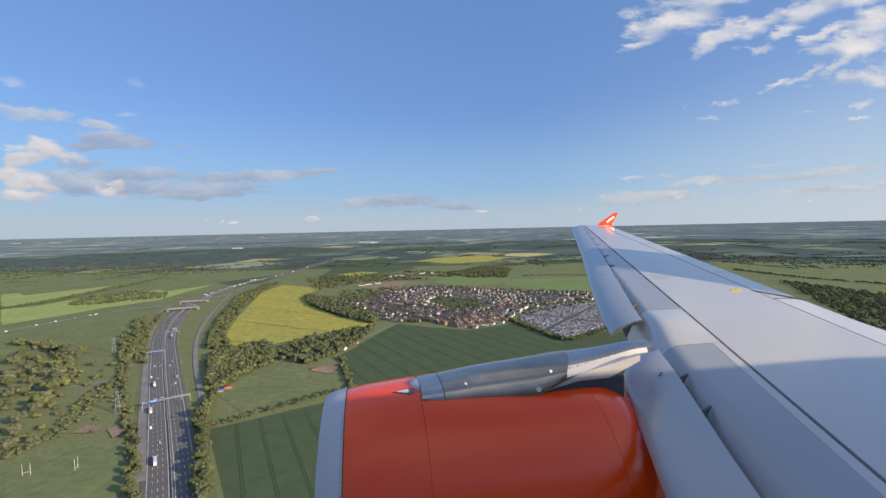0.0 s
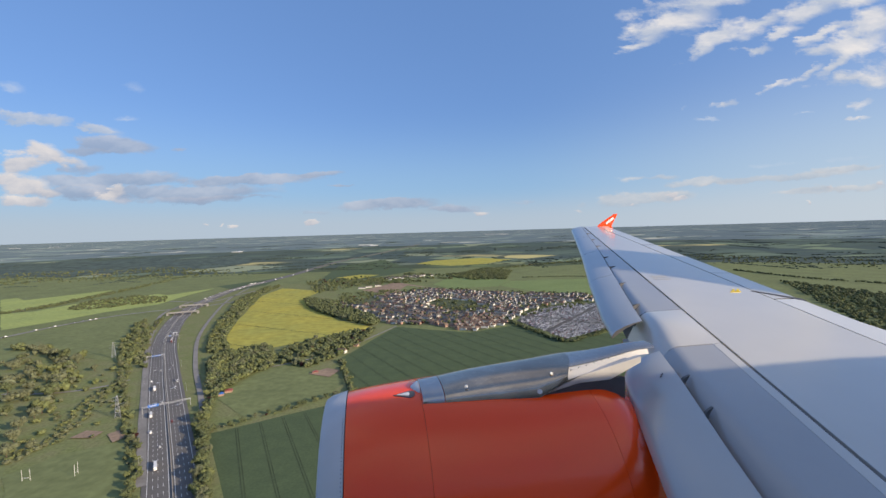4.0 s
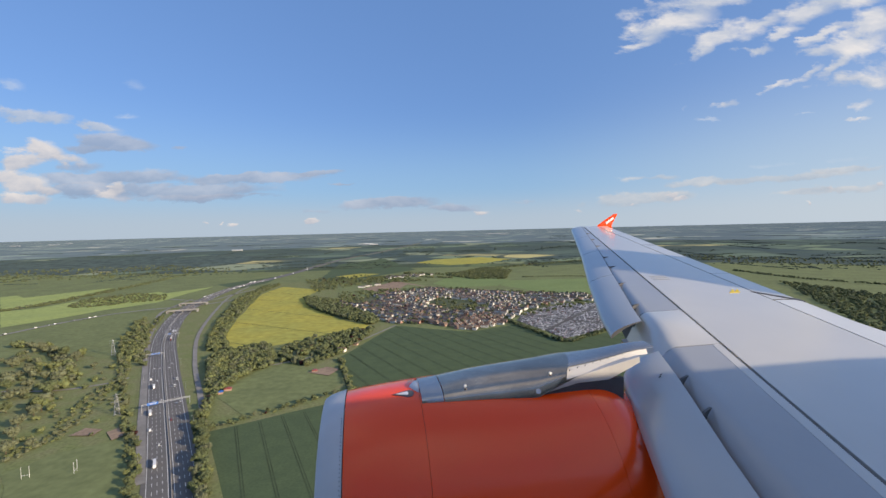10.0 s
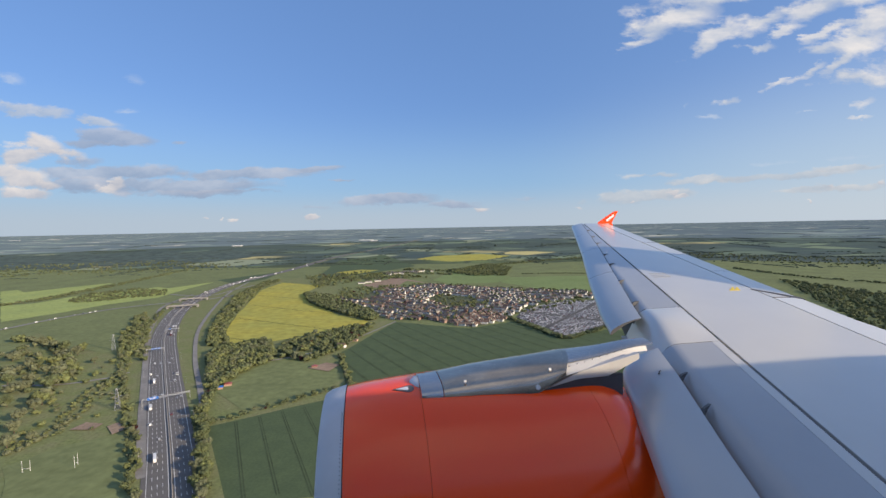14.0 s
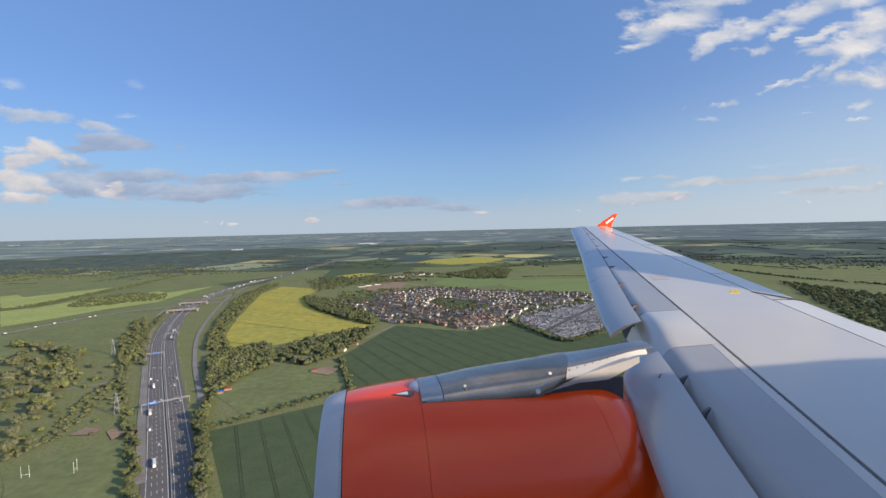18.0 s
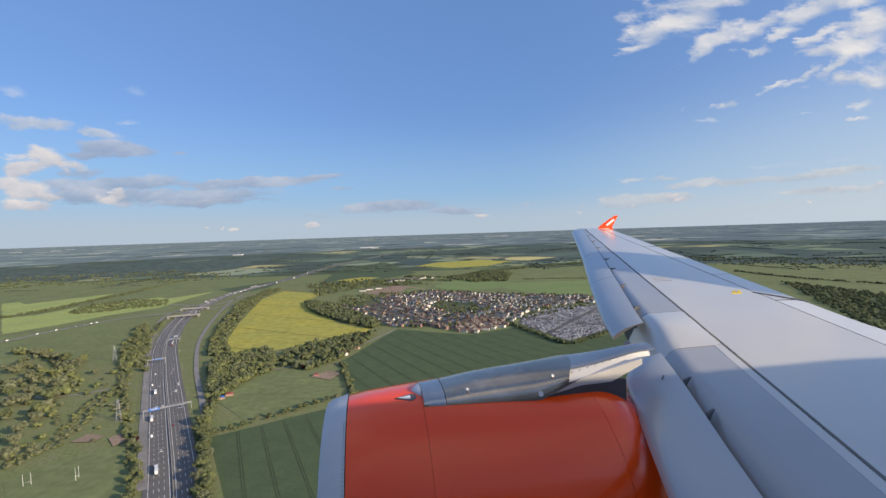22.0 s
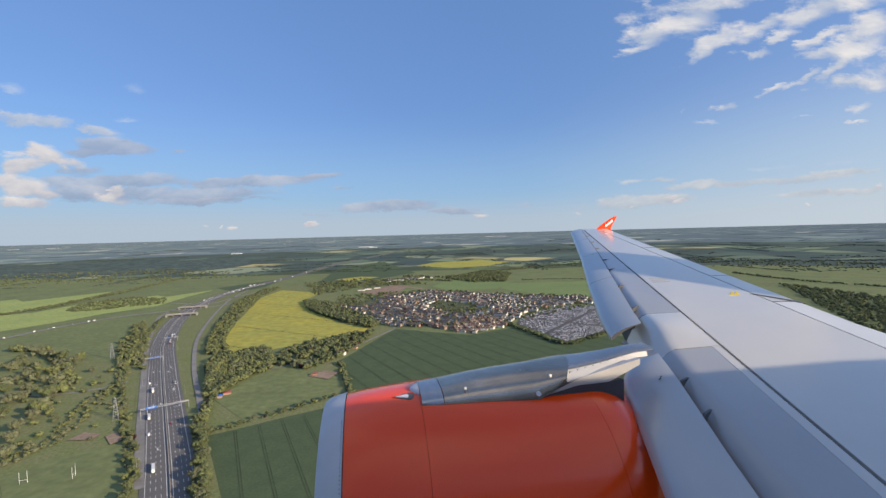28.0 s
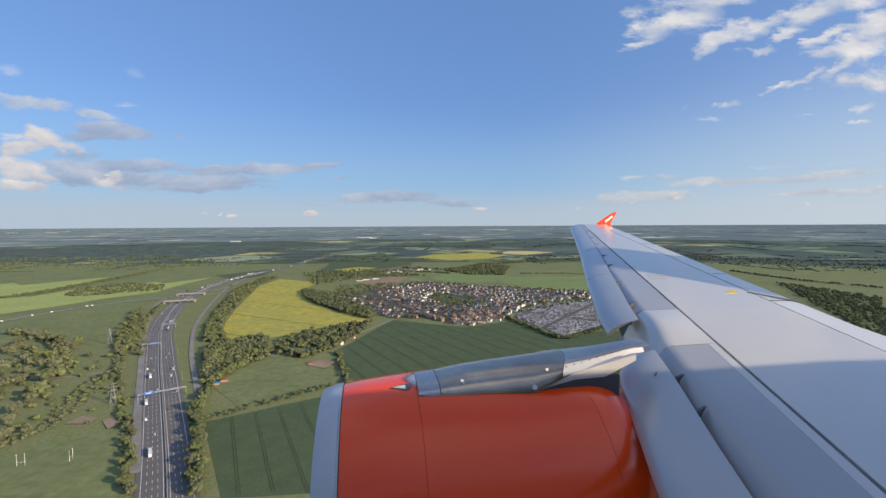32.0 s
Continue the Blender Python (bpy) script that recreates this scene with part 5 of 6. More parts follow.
def build_car_park():
    field("car_park", CAR_PARK, M["lot"], "grey asphalt car park full of parked cars", lift=0.4, seed=60)
    rng = random.Random(61)
    prof = [(-2.1, 0.3), (2.1, 0.3), (2.1, 0.75), (1.15, 0.95), (0.45, 1.45), (-1.35, 1.48), (-2.0, 0.98), (-2.1, 0.7)]
    verts, faces, ms = [], [], []
    d = Vector((0.80, -0.60))
    a = Vector((0.60, 0.80))
    o = Vector(CAR_PARK[0])
    for k in range(-22, 40):
        for j in range(-70, 110):
            q = o + d * (j * 2.7) + a * (k * 8.0 + (0 if k % 2 else 2.6))
            if not inside(q, CAR_PARK) or rng.random() < 0.14 or abs((Vector(q) - o).dot(a) - 62) < 7 or (j % 34) in (0, 1):
                continue
            if (Vector(q) - o).dot(d) % 95 < 6:
                continue
            base = len(verts)
            f = 1 if rng.random() < 0.5 else -1
            for s in (-0.86, 0.86):
                for u, z in prof:
                    p = q + a * (u * f) + d * s * (0.86 if z > 1.2 else 1)
                    verts.append((p.x, p.y, 0.45 + z))
            m = len(prof)
            faces.append(tuple(base + i for i in range(m)))
            faces.append(tuple(base + m + i for i in reversed(range(m))))
            ms += [0, 0]
            for i in range(m):
                n = (i + 1) % m
                faces.append((base + i, base + n, base + m + n, base + m + i))
                ms.append(1 if i in (3, 5) else 0)
    me = mesh_from("parked_cars", verts, faces, [M["car_many"], M["glass_dark"]], ms)
    tagged(new("parked_cars", me), "rows of closely parked cars in many colours", "cars", kind="stuff")


build_car_park()


def build_posts():
    first = None
    for (x, y), turn in (((-369, 364), 20), ((-332, 372), 108)):
        m = pose(x, y, 0.3, 0, 0, turn)
        if first is None:
            first = thing("rugby_posts", "white rugby goal posts on the pitch", "goal posts", "rugby posts", at=m)
            for s in (-2.8, 2.8):
                part("post", bm_rod((s, 0, 0), (s, 0, 10.5), 0.14), M["white_paint"], first)
            part("crossbar", bm_rod((-2.8, 0, 3), (2.8, 0, 3), 0.12), M["white_paint"], first)
        else:
            copy_thing(first, m)


build_posts()


def build_pylon(x, y, h, turn):
    """A lattice power pylon: four legs, braces and three pairs of arms."""
    t = thing("power_pylon", "grey steel lattice electricity pylon", "pylon", "power pylons", at=pose(x, y, 0.2, 0, 0, turn))
    top, low = 0.6, h * 0.11
    for sx in (-1, 1):
        for sy in (-1, 1):
            part("leg", bm_rod((sx * low, sy * low, 0), (sx * top, sy * top, h), 0.16, 0.1, 5), M["steel"], t)
    b = bmesh.new()
    n = 9
    for i in range(n):
        z0, z1 = h * i / n, h * (i + 1) / n
        r0, r1 = low + (top - low) * i / n, low + (top - low) * (i + 1) / n
        for a, c in (((-1, -1), (1, -1)), ((1, -1), (1, 1)), ((1, 1), (-1, 1)), ((-1, 1), (-1, -1))):
            bm_rod((a[0] * r0, a[1] * r0, z0), (c[0] * r1, c[1] * r1, z1), 0.08, seg=4, bm=b)
            bm_rod((c[0] * r0, c[1] * r0, z0), (a[0] * r1, a[1] * r1, z1), 0.08, seg=4, bm=b)
    part("bracing", b, M["steel"], t)
    for z, w in ((0.62, 6), (0.78, 5), (0.93, 4)):
        part("arm", bm_rod((-w, 0, h * z), (w, 0, h * z), 0.15, seg=5), M["steel"], t)


build_pylon(*(-387, 493), 26, 30)
build_pylon(*(-590, 751), 28, 30)

field("bare_patch", [(-400, 442), (-396, 460), (-375, 456), (-374, 441)], M["soil"], "bare orange earth patch", lift=0.4, wobble=1, seed=70)
field("bare_patch", [(-364, 448), (-356, 460), (-340, 440), (-344, 430)], M["soil"], "bare pale earth patch", lift=0.4, wobble=1, seed=71)
field("bare_patch", [(-205, 628), (-186, 654), (-162, 642), (-171, 612)], M["soil"], "reddish worn ground by the playing field", lift=0.45, wobble=1, seed=72)


def build_hut(x, y, w, d, h, turn, wall, roof, label):
    t = thing("hut", label, "hut", at=pose(x, y, 0.4, 0, 0, turn))
    part("wall", bm_box(w, d, h), M[wall], t)
    part("roof", bm_prism([(-w / 2 - 0.3, h), (w / 2 + 0.3, h), (w / 2 + 0.3, h + 0.3), (0, h + 1.2), (-w / 2 - 0.3, h + 0.3)], d + 0.6), M[roof], t)


build_hut(*(-293, 565), 9, 6, 2.6, 20, "brick", "red_paint", "low brick clubhouse with a red roof")
build_hut(*(-297, 553), 6, 5, 2.6, 20, "brick", "sign_blue", "small hut with a blue roof")
build_hut(*(-197, 633), 8, 5, 2.6, 10, "brick", "red_paint", "small brick pavilion with a red roof")
build_hut(*(-166, 780), 9, 7, 3, -15, "brick", "roof_red", "brick barn beside the farmhouse")


def build_warehouse(x, y, w, d, h, turn=0.0):
    """A far pale shed, set down on the rising country."""
    px, py, pz = land(x, y)
    k = math.hypot(px, py) / math.hypot(x, y)
    t = thing("warehouse", "long white distant warehouse", "warehouse", "distant warehouses", at=pose(px, py, pz, 0, 0, turn))
    part("wall", bm_box(w * k, d * k, h * k), M["white_paint"], t)
    part("roof", bm_prism([(-w * k / 2, h * k), (w * k / 2, h * k), (0, h * k * 1.25)], d * k), M["sign_white"], t)


for (x, y), w in (((-1320, 7324), 240), ((-1120, 6921), 120), ((2070, 18698), 500), ((2608, 19022), 600), ((-15414, 15262), 600), ((-15103, 16464), 700), ((-17062, 19442), 400), ((-2765, 5737), 120)):
    build_warehouse(x, y, w, 60, 9)

# ---------------------------------------------------------------- the airliner
# a: metres aft of the window, o: metres outboard, z: above the window
AFT, OUT = Vector((math.cos(radians(10)), math.sin(radians(10)), 0)), Vector((-math.sin(radians(10)), math.cos(radians(10)), 0))
PLANE = thing("airliner", "airliner with grey wing, orange engine cowling and silver pylon", "airliner", at=ATTITUDE @ pose(0, 0, 0, 0, 0, 10))


def skin_z(o):
    return -1.874 + 0.131 * o


def a_nose(o):
    return 1.20 + 0.436 * o


def a_seam(o):
    return 2.33 + 0.386 * o


def a_rear(o):
    return 4.77 + 0.27 * o


def a_te(o):
    return 5.22 + 0.27 * o if o > 4.5 else 6.435


def top_z(a, o):
    """Upper skin: a shallow arch from the nose to the trailing edge."""
    n, t = a_nose(o), a_te(o)
    s = max(0.0, min(1.0, (a - n) / (t - n)))
    nose = -0.36 * max(0.0, 1 - s / 0.10) ** 2
    return skin_z(o) + nose + 0.02 * math.sin(math.pi * s) - 0.02 * s


def skin_panel(name, o0, o1, f0, f1, material, parent, na=8, no=24, lift=0.0, thick=0.03, label="", bulge=0.0, inset=0.0):
    """A skin panel from span o0 to o1 between the chord lines f0(o) and f1(o)."""
    top, low = [], []
    for i in range(no + 1):
        o = o0 + (o1 - o0) * i / no
        a0, a1 = f0(o) + inset, f1(o) - inset
        row = []
        for j in range(na + 1):
            u = j / na
            a = a0 + (a1 - a0) * (u ** 1.6 if f0 is a_nose else u)
            row.append((a, o, top_z(a, o) + lift + bulge * math.sin(math.pi * u) * math.sin(math.pi * i / no)))
        top.append(row + [(p[0], p[1], p[2] - thick) for p in reversed(row)])
    return part(name, grid_mesh(name, top, material, close=True, cap=M["wing_dark"]), None, parent, label)


def build_wing():
    core = []
    for i in range(33):
        o = -0.5 + 16.2 * i / 32
        n, t = a_nose(o), a_te(o)
        row = []
        for s in (0.0, 0.015, 0.05, 0.12, 0.25, 0.5, 0.75, 0.97):
            a = n + (t - n) * s
            row.append((a, o, top_z(a, o) - 0.028))
        for s in (0.97, 0.75, 0.45, 0.2, 0.05, 0.0):
            a = n + (t - n) * s
            row.append((a, o, skin_z(o) - 0.05 - (t - n) * 0.09 * math.sqrt(max(0.01, 4 * s * (1 - s))) - (0 if s else 0.32)))
        core.append(row)
    wing = part("wing", grid_mesh("wing", core, M["wing_dark"], close=True), None, PLANE, "swept light grey wing with deployed slats")
    # three bands of skin with dark joints between them
    skin_panel("upper_skin", -0.4, 15.62, a_seam, a_rear, M["wing_grey"], wing, inset=0.027)
    skin_panel("leading_edge_skin", 5.46, 15.62, lambda o: a_nose(o) + 0.14, a_seam, M["wing_le"], wing, inset=0.014, na=10)
    skin_panel("leading_edge_skin", 4.24, 5.44, lambda o: a_nose(o) - 0.10, a_seam, M["wing_grey"], wing, inset=0.014, na=12, no=12, lift=0.004, bulge=0.05, thick=0.20)
    skin_panel("leading_edge_skin", -0.4, 4.30, lambda o: a_nose(o) + 0.05, lambda o: a_seam(o) - 0.10, M["wing_le"], wing, inset=0.014, na=12)
    skin_panel("joint_strip", -0.4, 4.30, lambda o: a_seam(o) - 0.129, a_seam, M["wing_grey"], wing, inset=0.014, na=2, lift=0.002)
    spans = [(-0.4, 2.9), (2.91, 5.72), (5.76, 7.55), (7.565, 9.3), (9.315, 11.1), (11.14, 15.62)]
    for k, (o0, o1) in enumerate(spans):
        name = "spoiler" if 0 < k < 5 else ("aileron" if k == 5 else "flap_shroud")
        skin_panel(name, o0, o1, a_rear, a_te, M["flap_sunlit"] if k < 2 else M["wing_grey"], wing, inset=0.004, no=8, na=4)


build_wing()


def flap_gap():
    """The dark wedge where the inner flap ends."""
    b = bmesh.new()
    low, top = [], []
    for a, o in ((6.36, 6.20), (6.44, 6.20), (6.80, 5.72), (6.76, 5.60)):
        low.append(b.verts.new((a, o, top_z(a, o) - 0.01)))
        top.append(b.verts.new((a, o, top_z(a, o) + 0.006)))
    b.faces.new(top)
    b.faces.new(low[::-1])
    for k in range(4):
        b.faces.new((low[k], low[(k + 1) % 4], top[(k + 1) % 4], top[k]))
    part("flap_gap", b, M["wing_dark"], PLANE, "dark wedge gap at the flap end")


flap_gap()


def slat_edge(o):
    """How far the slats' rear edge lies behind the reference line."""
    return float(np.interp(o, (0.3, 2.0, 2.5, 3.5, 4.1, 4.5, 5.6, 7.24, 10.2, 15.5), (1.33, 1.318, 1.305, 1.308, 1.28, 1.32, 1.32, 1.364, 1.44, 1.45)))


def slat(o0, o1, label):
    """A drooped slat: a curved shell whose rear edge rides over the wing nose."""
    rows = []
    for i in range(25):
        o = o0 + (o1 - o0) * (1 - (1 - i / 24) ** (1.6 if o0 < 1 else 1.0))
        k = float(np.interp(o, (5.04, 5.8, 7.5, 15.5), (0.70, 0.78, 0.82, 0.66))) if o > 4.5 else float(np.interp(o, (2.0, 2.5, 3.5, 4.12), (0.80, 0.79, 0.79, 0.75)))
        te_a, te_z = slat_edge(o) + 0.436 * o, skin_z(o) + 0.03
        kz = 1.0 - 0.022 * o if o > 4.5 else 0.95
        if 3.9 < o < 4.5:
            k *= 1 - 0.20 * ((o - 3.9) / 0.22) ** 2
        prof = [(0, 0), (-0.02, -0.002), (-0.18, -0.026), (-0.36, -0.066), (-0.50, -0.112), (-0.56, -0.140), (-0.60, -0.168), (-0.622, -0.198), (-0.628, -0.222), (-0.612, -0.232), (-0.54, -0.195), (-0.46, -0.155), (-0.34, -0.095), (-0.18, -0.045), (0, -0.010)]
        rows.append([(te_a + u * k, o, te_z + v * kz) for u, v in prof])
    return part("slat", grid_mesh("slat", rows, M["slat_grey"], close=True, cap=M["wing_dark"]), None, PLANE, label)


slat(0.25, 4.12, "inboard drooped leading-edge slat")
for o0, o1 in ((5.04, 7.6), (7.612, 10.2), (10.212, 12.85), (12.862, 15.5)):
    slat(o0, o1, "outboard drooped leading-edge slat")


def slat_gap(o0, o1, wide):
    """A dark strip laid behind a slat's rear edge: the slot's shade put into colour."""
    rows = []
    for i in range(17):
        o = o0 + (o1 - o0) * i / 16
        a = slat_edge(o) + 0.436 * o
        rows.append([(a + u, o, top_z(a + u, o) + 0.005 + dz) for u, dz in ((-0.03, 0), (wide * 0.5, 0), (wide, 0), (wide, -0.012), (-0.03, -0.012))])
    part("slat_gap", grid_mesh("slat_gap", rows, M["wing_dark"], smooth=False, close=True), None, PLANE, "dark strip painting the shade in the slot behind the slat")


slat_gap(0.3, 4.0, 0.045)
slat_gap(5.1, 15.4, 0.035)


def slat_track(o, size=1.0):
    a = slat_edge(o) + 0.436 * o + 0.01
    b = bm_prism([(-0.10 * size, -0.10), (0.03 * size, -0.03), (0.17 * size, 0.0), (0.03 * size, 0.016), (-0.03 * size, 0.02), (-0.10 * size, 0.0)], 0.028 * size)
    ob = part("slat_track", b, M["wing_dark"], PLANE, "dark slat track slot")
    ob.matrix_basis = pose(a + 0.05, o, top_z(a + 0.20, o) - 0.002, 0, -4, 32)


for o in (3.02, 3.56, 5.75, 7.0, 8.35, 9.4, 11.0, 12.2, 13.6):
    slat_track(o, 0.8 if o < 5 else (0.9 if o < 8 else 1.2))


def build_fence():
    """Wing-tip fence: an orange swept blade above and below the tip, with a pale unreadable mark."""
    for s, h in ((1, 0.47), (-1, 0.45)):
        rows = []
        for i in range(9):
            u = i / 8
            a0 = 9.0 + 0.76 * u ** 1.1
            a1 = 9.62 + 0.30 * u
            z = skin_z(15.68) + s * (h * u) + 0.02
            rows.append([(a0, 15.70 + 0.05 * u, z), (a0 + 0.12 * (1 - u) + 0.03, 15.735 + 0.05 * u, z), ((a0 + a1) / 2, 15.745 + 0.05 * u, z), (a1, 15.71 + 0.05 * u, z), ((a0 + a1) / 2, 15.675 + 0.05 * u, z), (a0 + 0.12 * (1 - u) + 0.03, 15.68 + 0.05 * u, z)])
        f = part("wing_fence", grid_mesh("wing_fence", rows, M["orange"], close=True), None, PLANE, "orange wing-tip fence")
        if s > 0:
            b = bm_box(0.40, 0.006, 0.09, (0, 0, -0.06), 0.0)
            ob = part("mark", b, M["white_mark"], f, "pale lettering bar")
            ob.matrix_basis = pose(9.52, 15.672, skin_z(15.68) + 0.23, 0, -34, 0)
    tip = []
    for i in range(5):
        o = 15.63 + 0.10 * i / 4
        k = 0.04 * (i / 4) ** 2
        tip.append([(a_nose(o) + 0.02, o, skin_z(o) - 0.14), (a_nose(o) + 0.4, o, skin_z(o) - k), (a_te(o), o, skin_z(o) - k), (a_te(o), o, skin_z(o) - 0.08), (a_nose(o) + 0.4, o, skin_z(o) - 0.18)])
    part("wing_tip", grid_mesh("wing_tip", tip, M["wing_grey"], close=True), None, PLANE)


build_fence()


def build_marking():
    """The yellow hand-hold marking on the wing's skin."""
    o, a = 6.29, 6.15
    for u, v, w, h in ((-0.044, -0.03, 0.06, 0.09), (0.044, -0.03, 0.06, 0.09), (-0.044, 0.04, 0.026, 0.05), (0.044, 0.04, 0.026, 0.05), (0, -0.105, 0.20, 0.06)):
        b = bmesh.new()
        low, top = [], []
        for su, sv in ((-1, -1), (1, -1), (1, 1), (-1, 1)):
            vv = v + sv * h / 2
            aa, oo = a + u + su * w / 2 + 0.98 * vv, o + vv
            low.append(b.verts.new((aa, oo, top_z(aa, oo) + 0.001)))
            top.append(b.verts.new((aa, oo, top_z(aa, oo) + 0.006)))
        b.faces.new(top)
        b.faces.new(low[::-1])
        for k in range(4):
            b.faces.new((low[k], low[(k + 1) % 4], top[(k + 1) % 4], top[k]))
        part("rescue_marking", b, M["yellow_mark"], PLANE, "yellow painted marking")


build_marking()

ENG_O, ENG_Z = 3.85, -2.492


def ring(profile, name, material, parent, seg=72, cut=None, label=""):
    """A body of revolution about the engine's axis; profile of (a, radius)."""
    rows = []
    for a, r in profile:
        rows.append([(a, ENG_O + r * math.sin(2 * math.pi * k / seg), ENG_Z + r * math.cos(2 * math.pi * k / seg)) for k in range(seg)])
    verts = [p for r in rows for p in r]
    faces = [(i * seg + k, i * seg + (k + 1) % seg, (i + 1) * seg + (k + 1) % seg, (i + 1) * seg + k) for i in range(len(rows) - 1) for k in range(seg)]
    me = mesh_from(name, verts, faces, [material], smooth=True)
    me.set_sharp_from_angle(angle=radians(30))
    return part(name, me, None, parent, label)


def cowl(a):
    """Outer radius of the nacelle at a."""
    pts = [(-0.43, 0.985), (-0.21, 1.068), (0.2, 1.110), (0.6, 1.140), (1.0, 1.159), (1.5, 1.158), (2.0, 1.135), (2.2, 1.088), (2.34, 0.955), (2.6, 0.85), (3.4, 0.75)]
    for (a0, r0), (a1, r1) in zip(pts, pts[1:]):
        if a <= a1:
            u = max(0, (a - a0) / (a1 - a0))
            return r0 + (r1 - r0) * u
    return pts[-1][1]


def smooth_cowl(a0, a1, n):
    return [(a, (cowl(a - 0.12) + 2 * cowl(a) + cowl(a + 0.12)) / 4) for a in (a0 + (a1 - a0) * i / n for i in range(n + 1))]


def build_engine():
    lip = [(0.25, 0.84), (-0.08, 0.865), (-0.28, 0.90), (-0.38, 0.94), (-0.415, 0.975), (-0.41, 1.002), (-0.365, 1.030), (-0.29, 1.050), (-0.222, 1.066)]
    eng = ring(lip, "engine_inlet_lip", M["lip_metal"], PLANE, label="brushed grey metal engine inlet lip")
    ring([(-0.217, 1.055)] + smooth_cowl(-0.215, 0.414, 8) + [(0.414, 1.09)], "fan_cowl", M["orange"], eng, label="glossy orange fan cowl ring")
    ring([(0.4165, 1.10)] + smooth_cowl(0.4165, 1.908, 16) + [(1.908, 1.09)], "fan_cowl", M["orange"], eng, label="glossy orange fan cowl door")
    ring([(1.911, 1.09)] + smooth_cowl(1.911, 3.4, 26) + [(3.4, 0.66)], "reverser_cowl", M["orange"], eng, label="glossy orange reverser cowl")
    ring([(-0.20, 1.040), (0.42, 1.09), (1.48, 1.11), (1.95, 1.07), (2.2, 0.94), (2.4, 0.82), (3.3, 0.68)], "cowl_core", M["wing_dark"], eng)
    ring([(0.26, 0.0), (0.26, 0.84)], "fan_disc", M["wing_dark"], eng, label="dark engine fan face")
    ring([(3.3, 0.62), (4.2, 0.45), (4.9, 0.30)], "exhaust_nozzle", M["pylon_metal"], eng, label="bare metal exhaust nozzle")
    # flush teardrop vent on top of the cowl, with a pale ramp inside
    def on_cowl(a, d, lift):
        return (a, ENG_O + d, ENG_Z + math.sqrt(cowl(a) ** 2 - d * d) + lift)

    def patch(name, outline, lift, material, label):
        b = bmesh.new()
        n = len(outline)
        mid = (sum(p[0] for p in outline) / n, sum(p[1] for p in outline) / n)
        top = [b.verts.new(on_cowl(*p, lift)) for p in outline]
        low = [b.verts.new(on_cowl(*p, -0.01)) for p in outline]
        hub = b.verts.new(on_cowl(*mid, lift))
        for k in range(n):
            b.faces.new((top[k], top[(k + 1) % n], hub))
            b.faces.new((low[k], low[(k + 1) % n], top[(k + 1) % n], top[k]))
        part(name, b, material, eng, label)
    drop = [(0.185, -0.140)] + [(0.330 + 0.042 * math.cos(t), -0.158 + 0.060 * math.sin(t)) for t in (-1.9, -1.2, -0.6, 0.0, 0.6, 1.2, 1.9)]
    patch("vent", drop, 0.004, M["wing_dark"], "dark teardrop vent flush in the cowl")
    patch("vent_ramp", [(0.215, -0.144), (0.315, -0.188), (0.325, -0.160), (0.315, -0.130)], 0.008, M["white_mark"], "pale ramp inside the vent")
    # a row of fasteners along the lip's joint
    for k in range(34):
        th = radians(-18 - 1.55 * k)
        ob = part("fastener", bm_rod((0, 0, -0.003), (0, 0, 0.003), 0.0035, seg=6), M["wing_dark"], eng)
        ob.matrix_basis = Matrix.Translation((-0.236, ENG_O + 1.064 * math.sin(th), ENG_Z + 1.064 * math.cos(th))) @ Matrix.Rotation(-th, 4, "X")


build_engine()


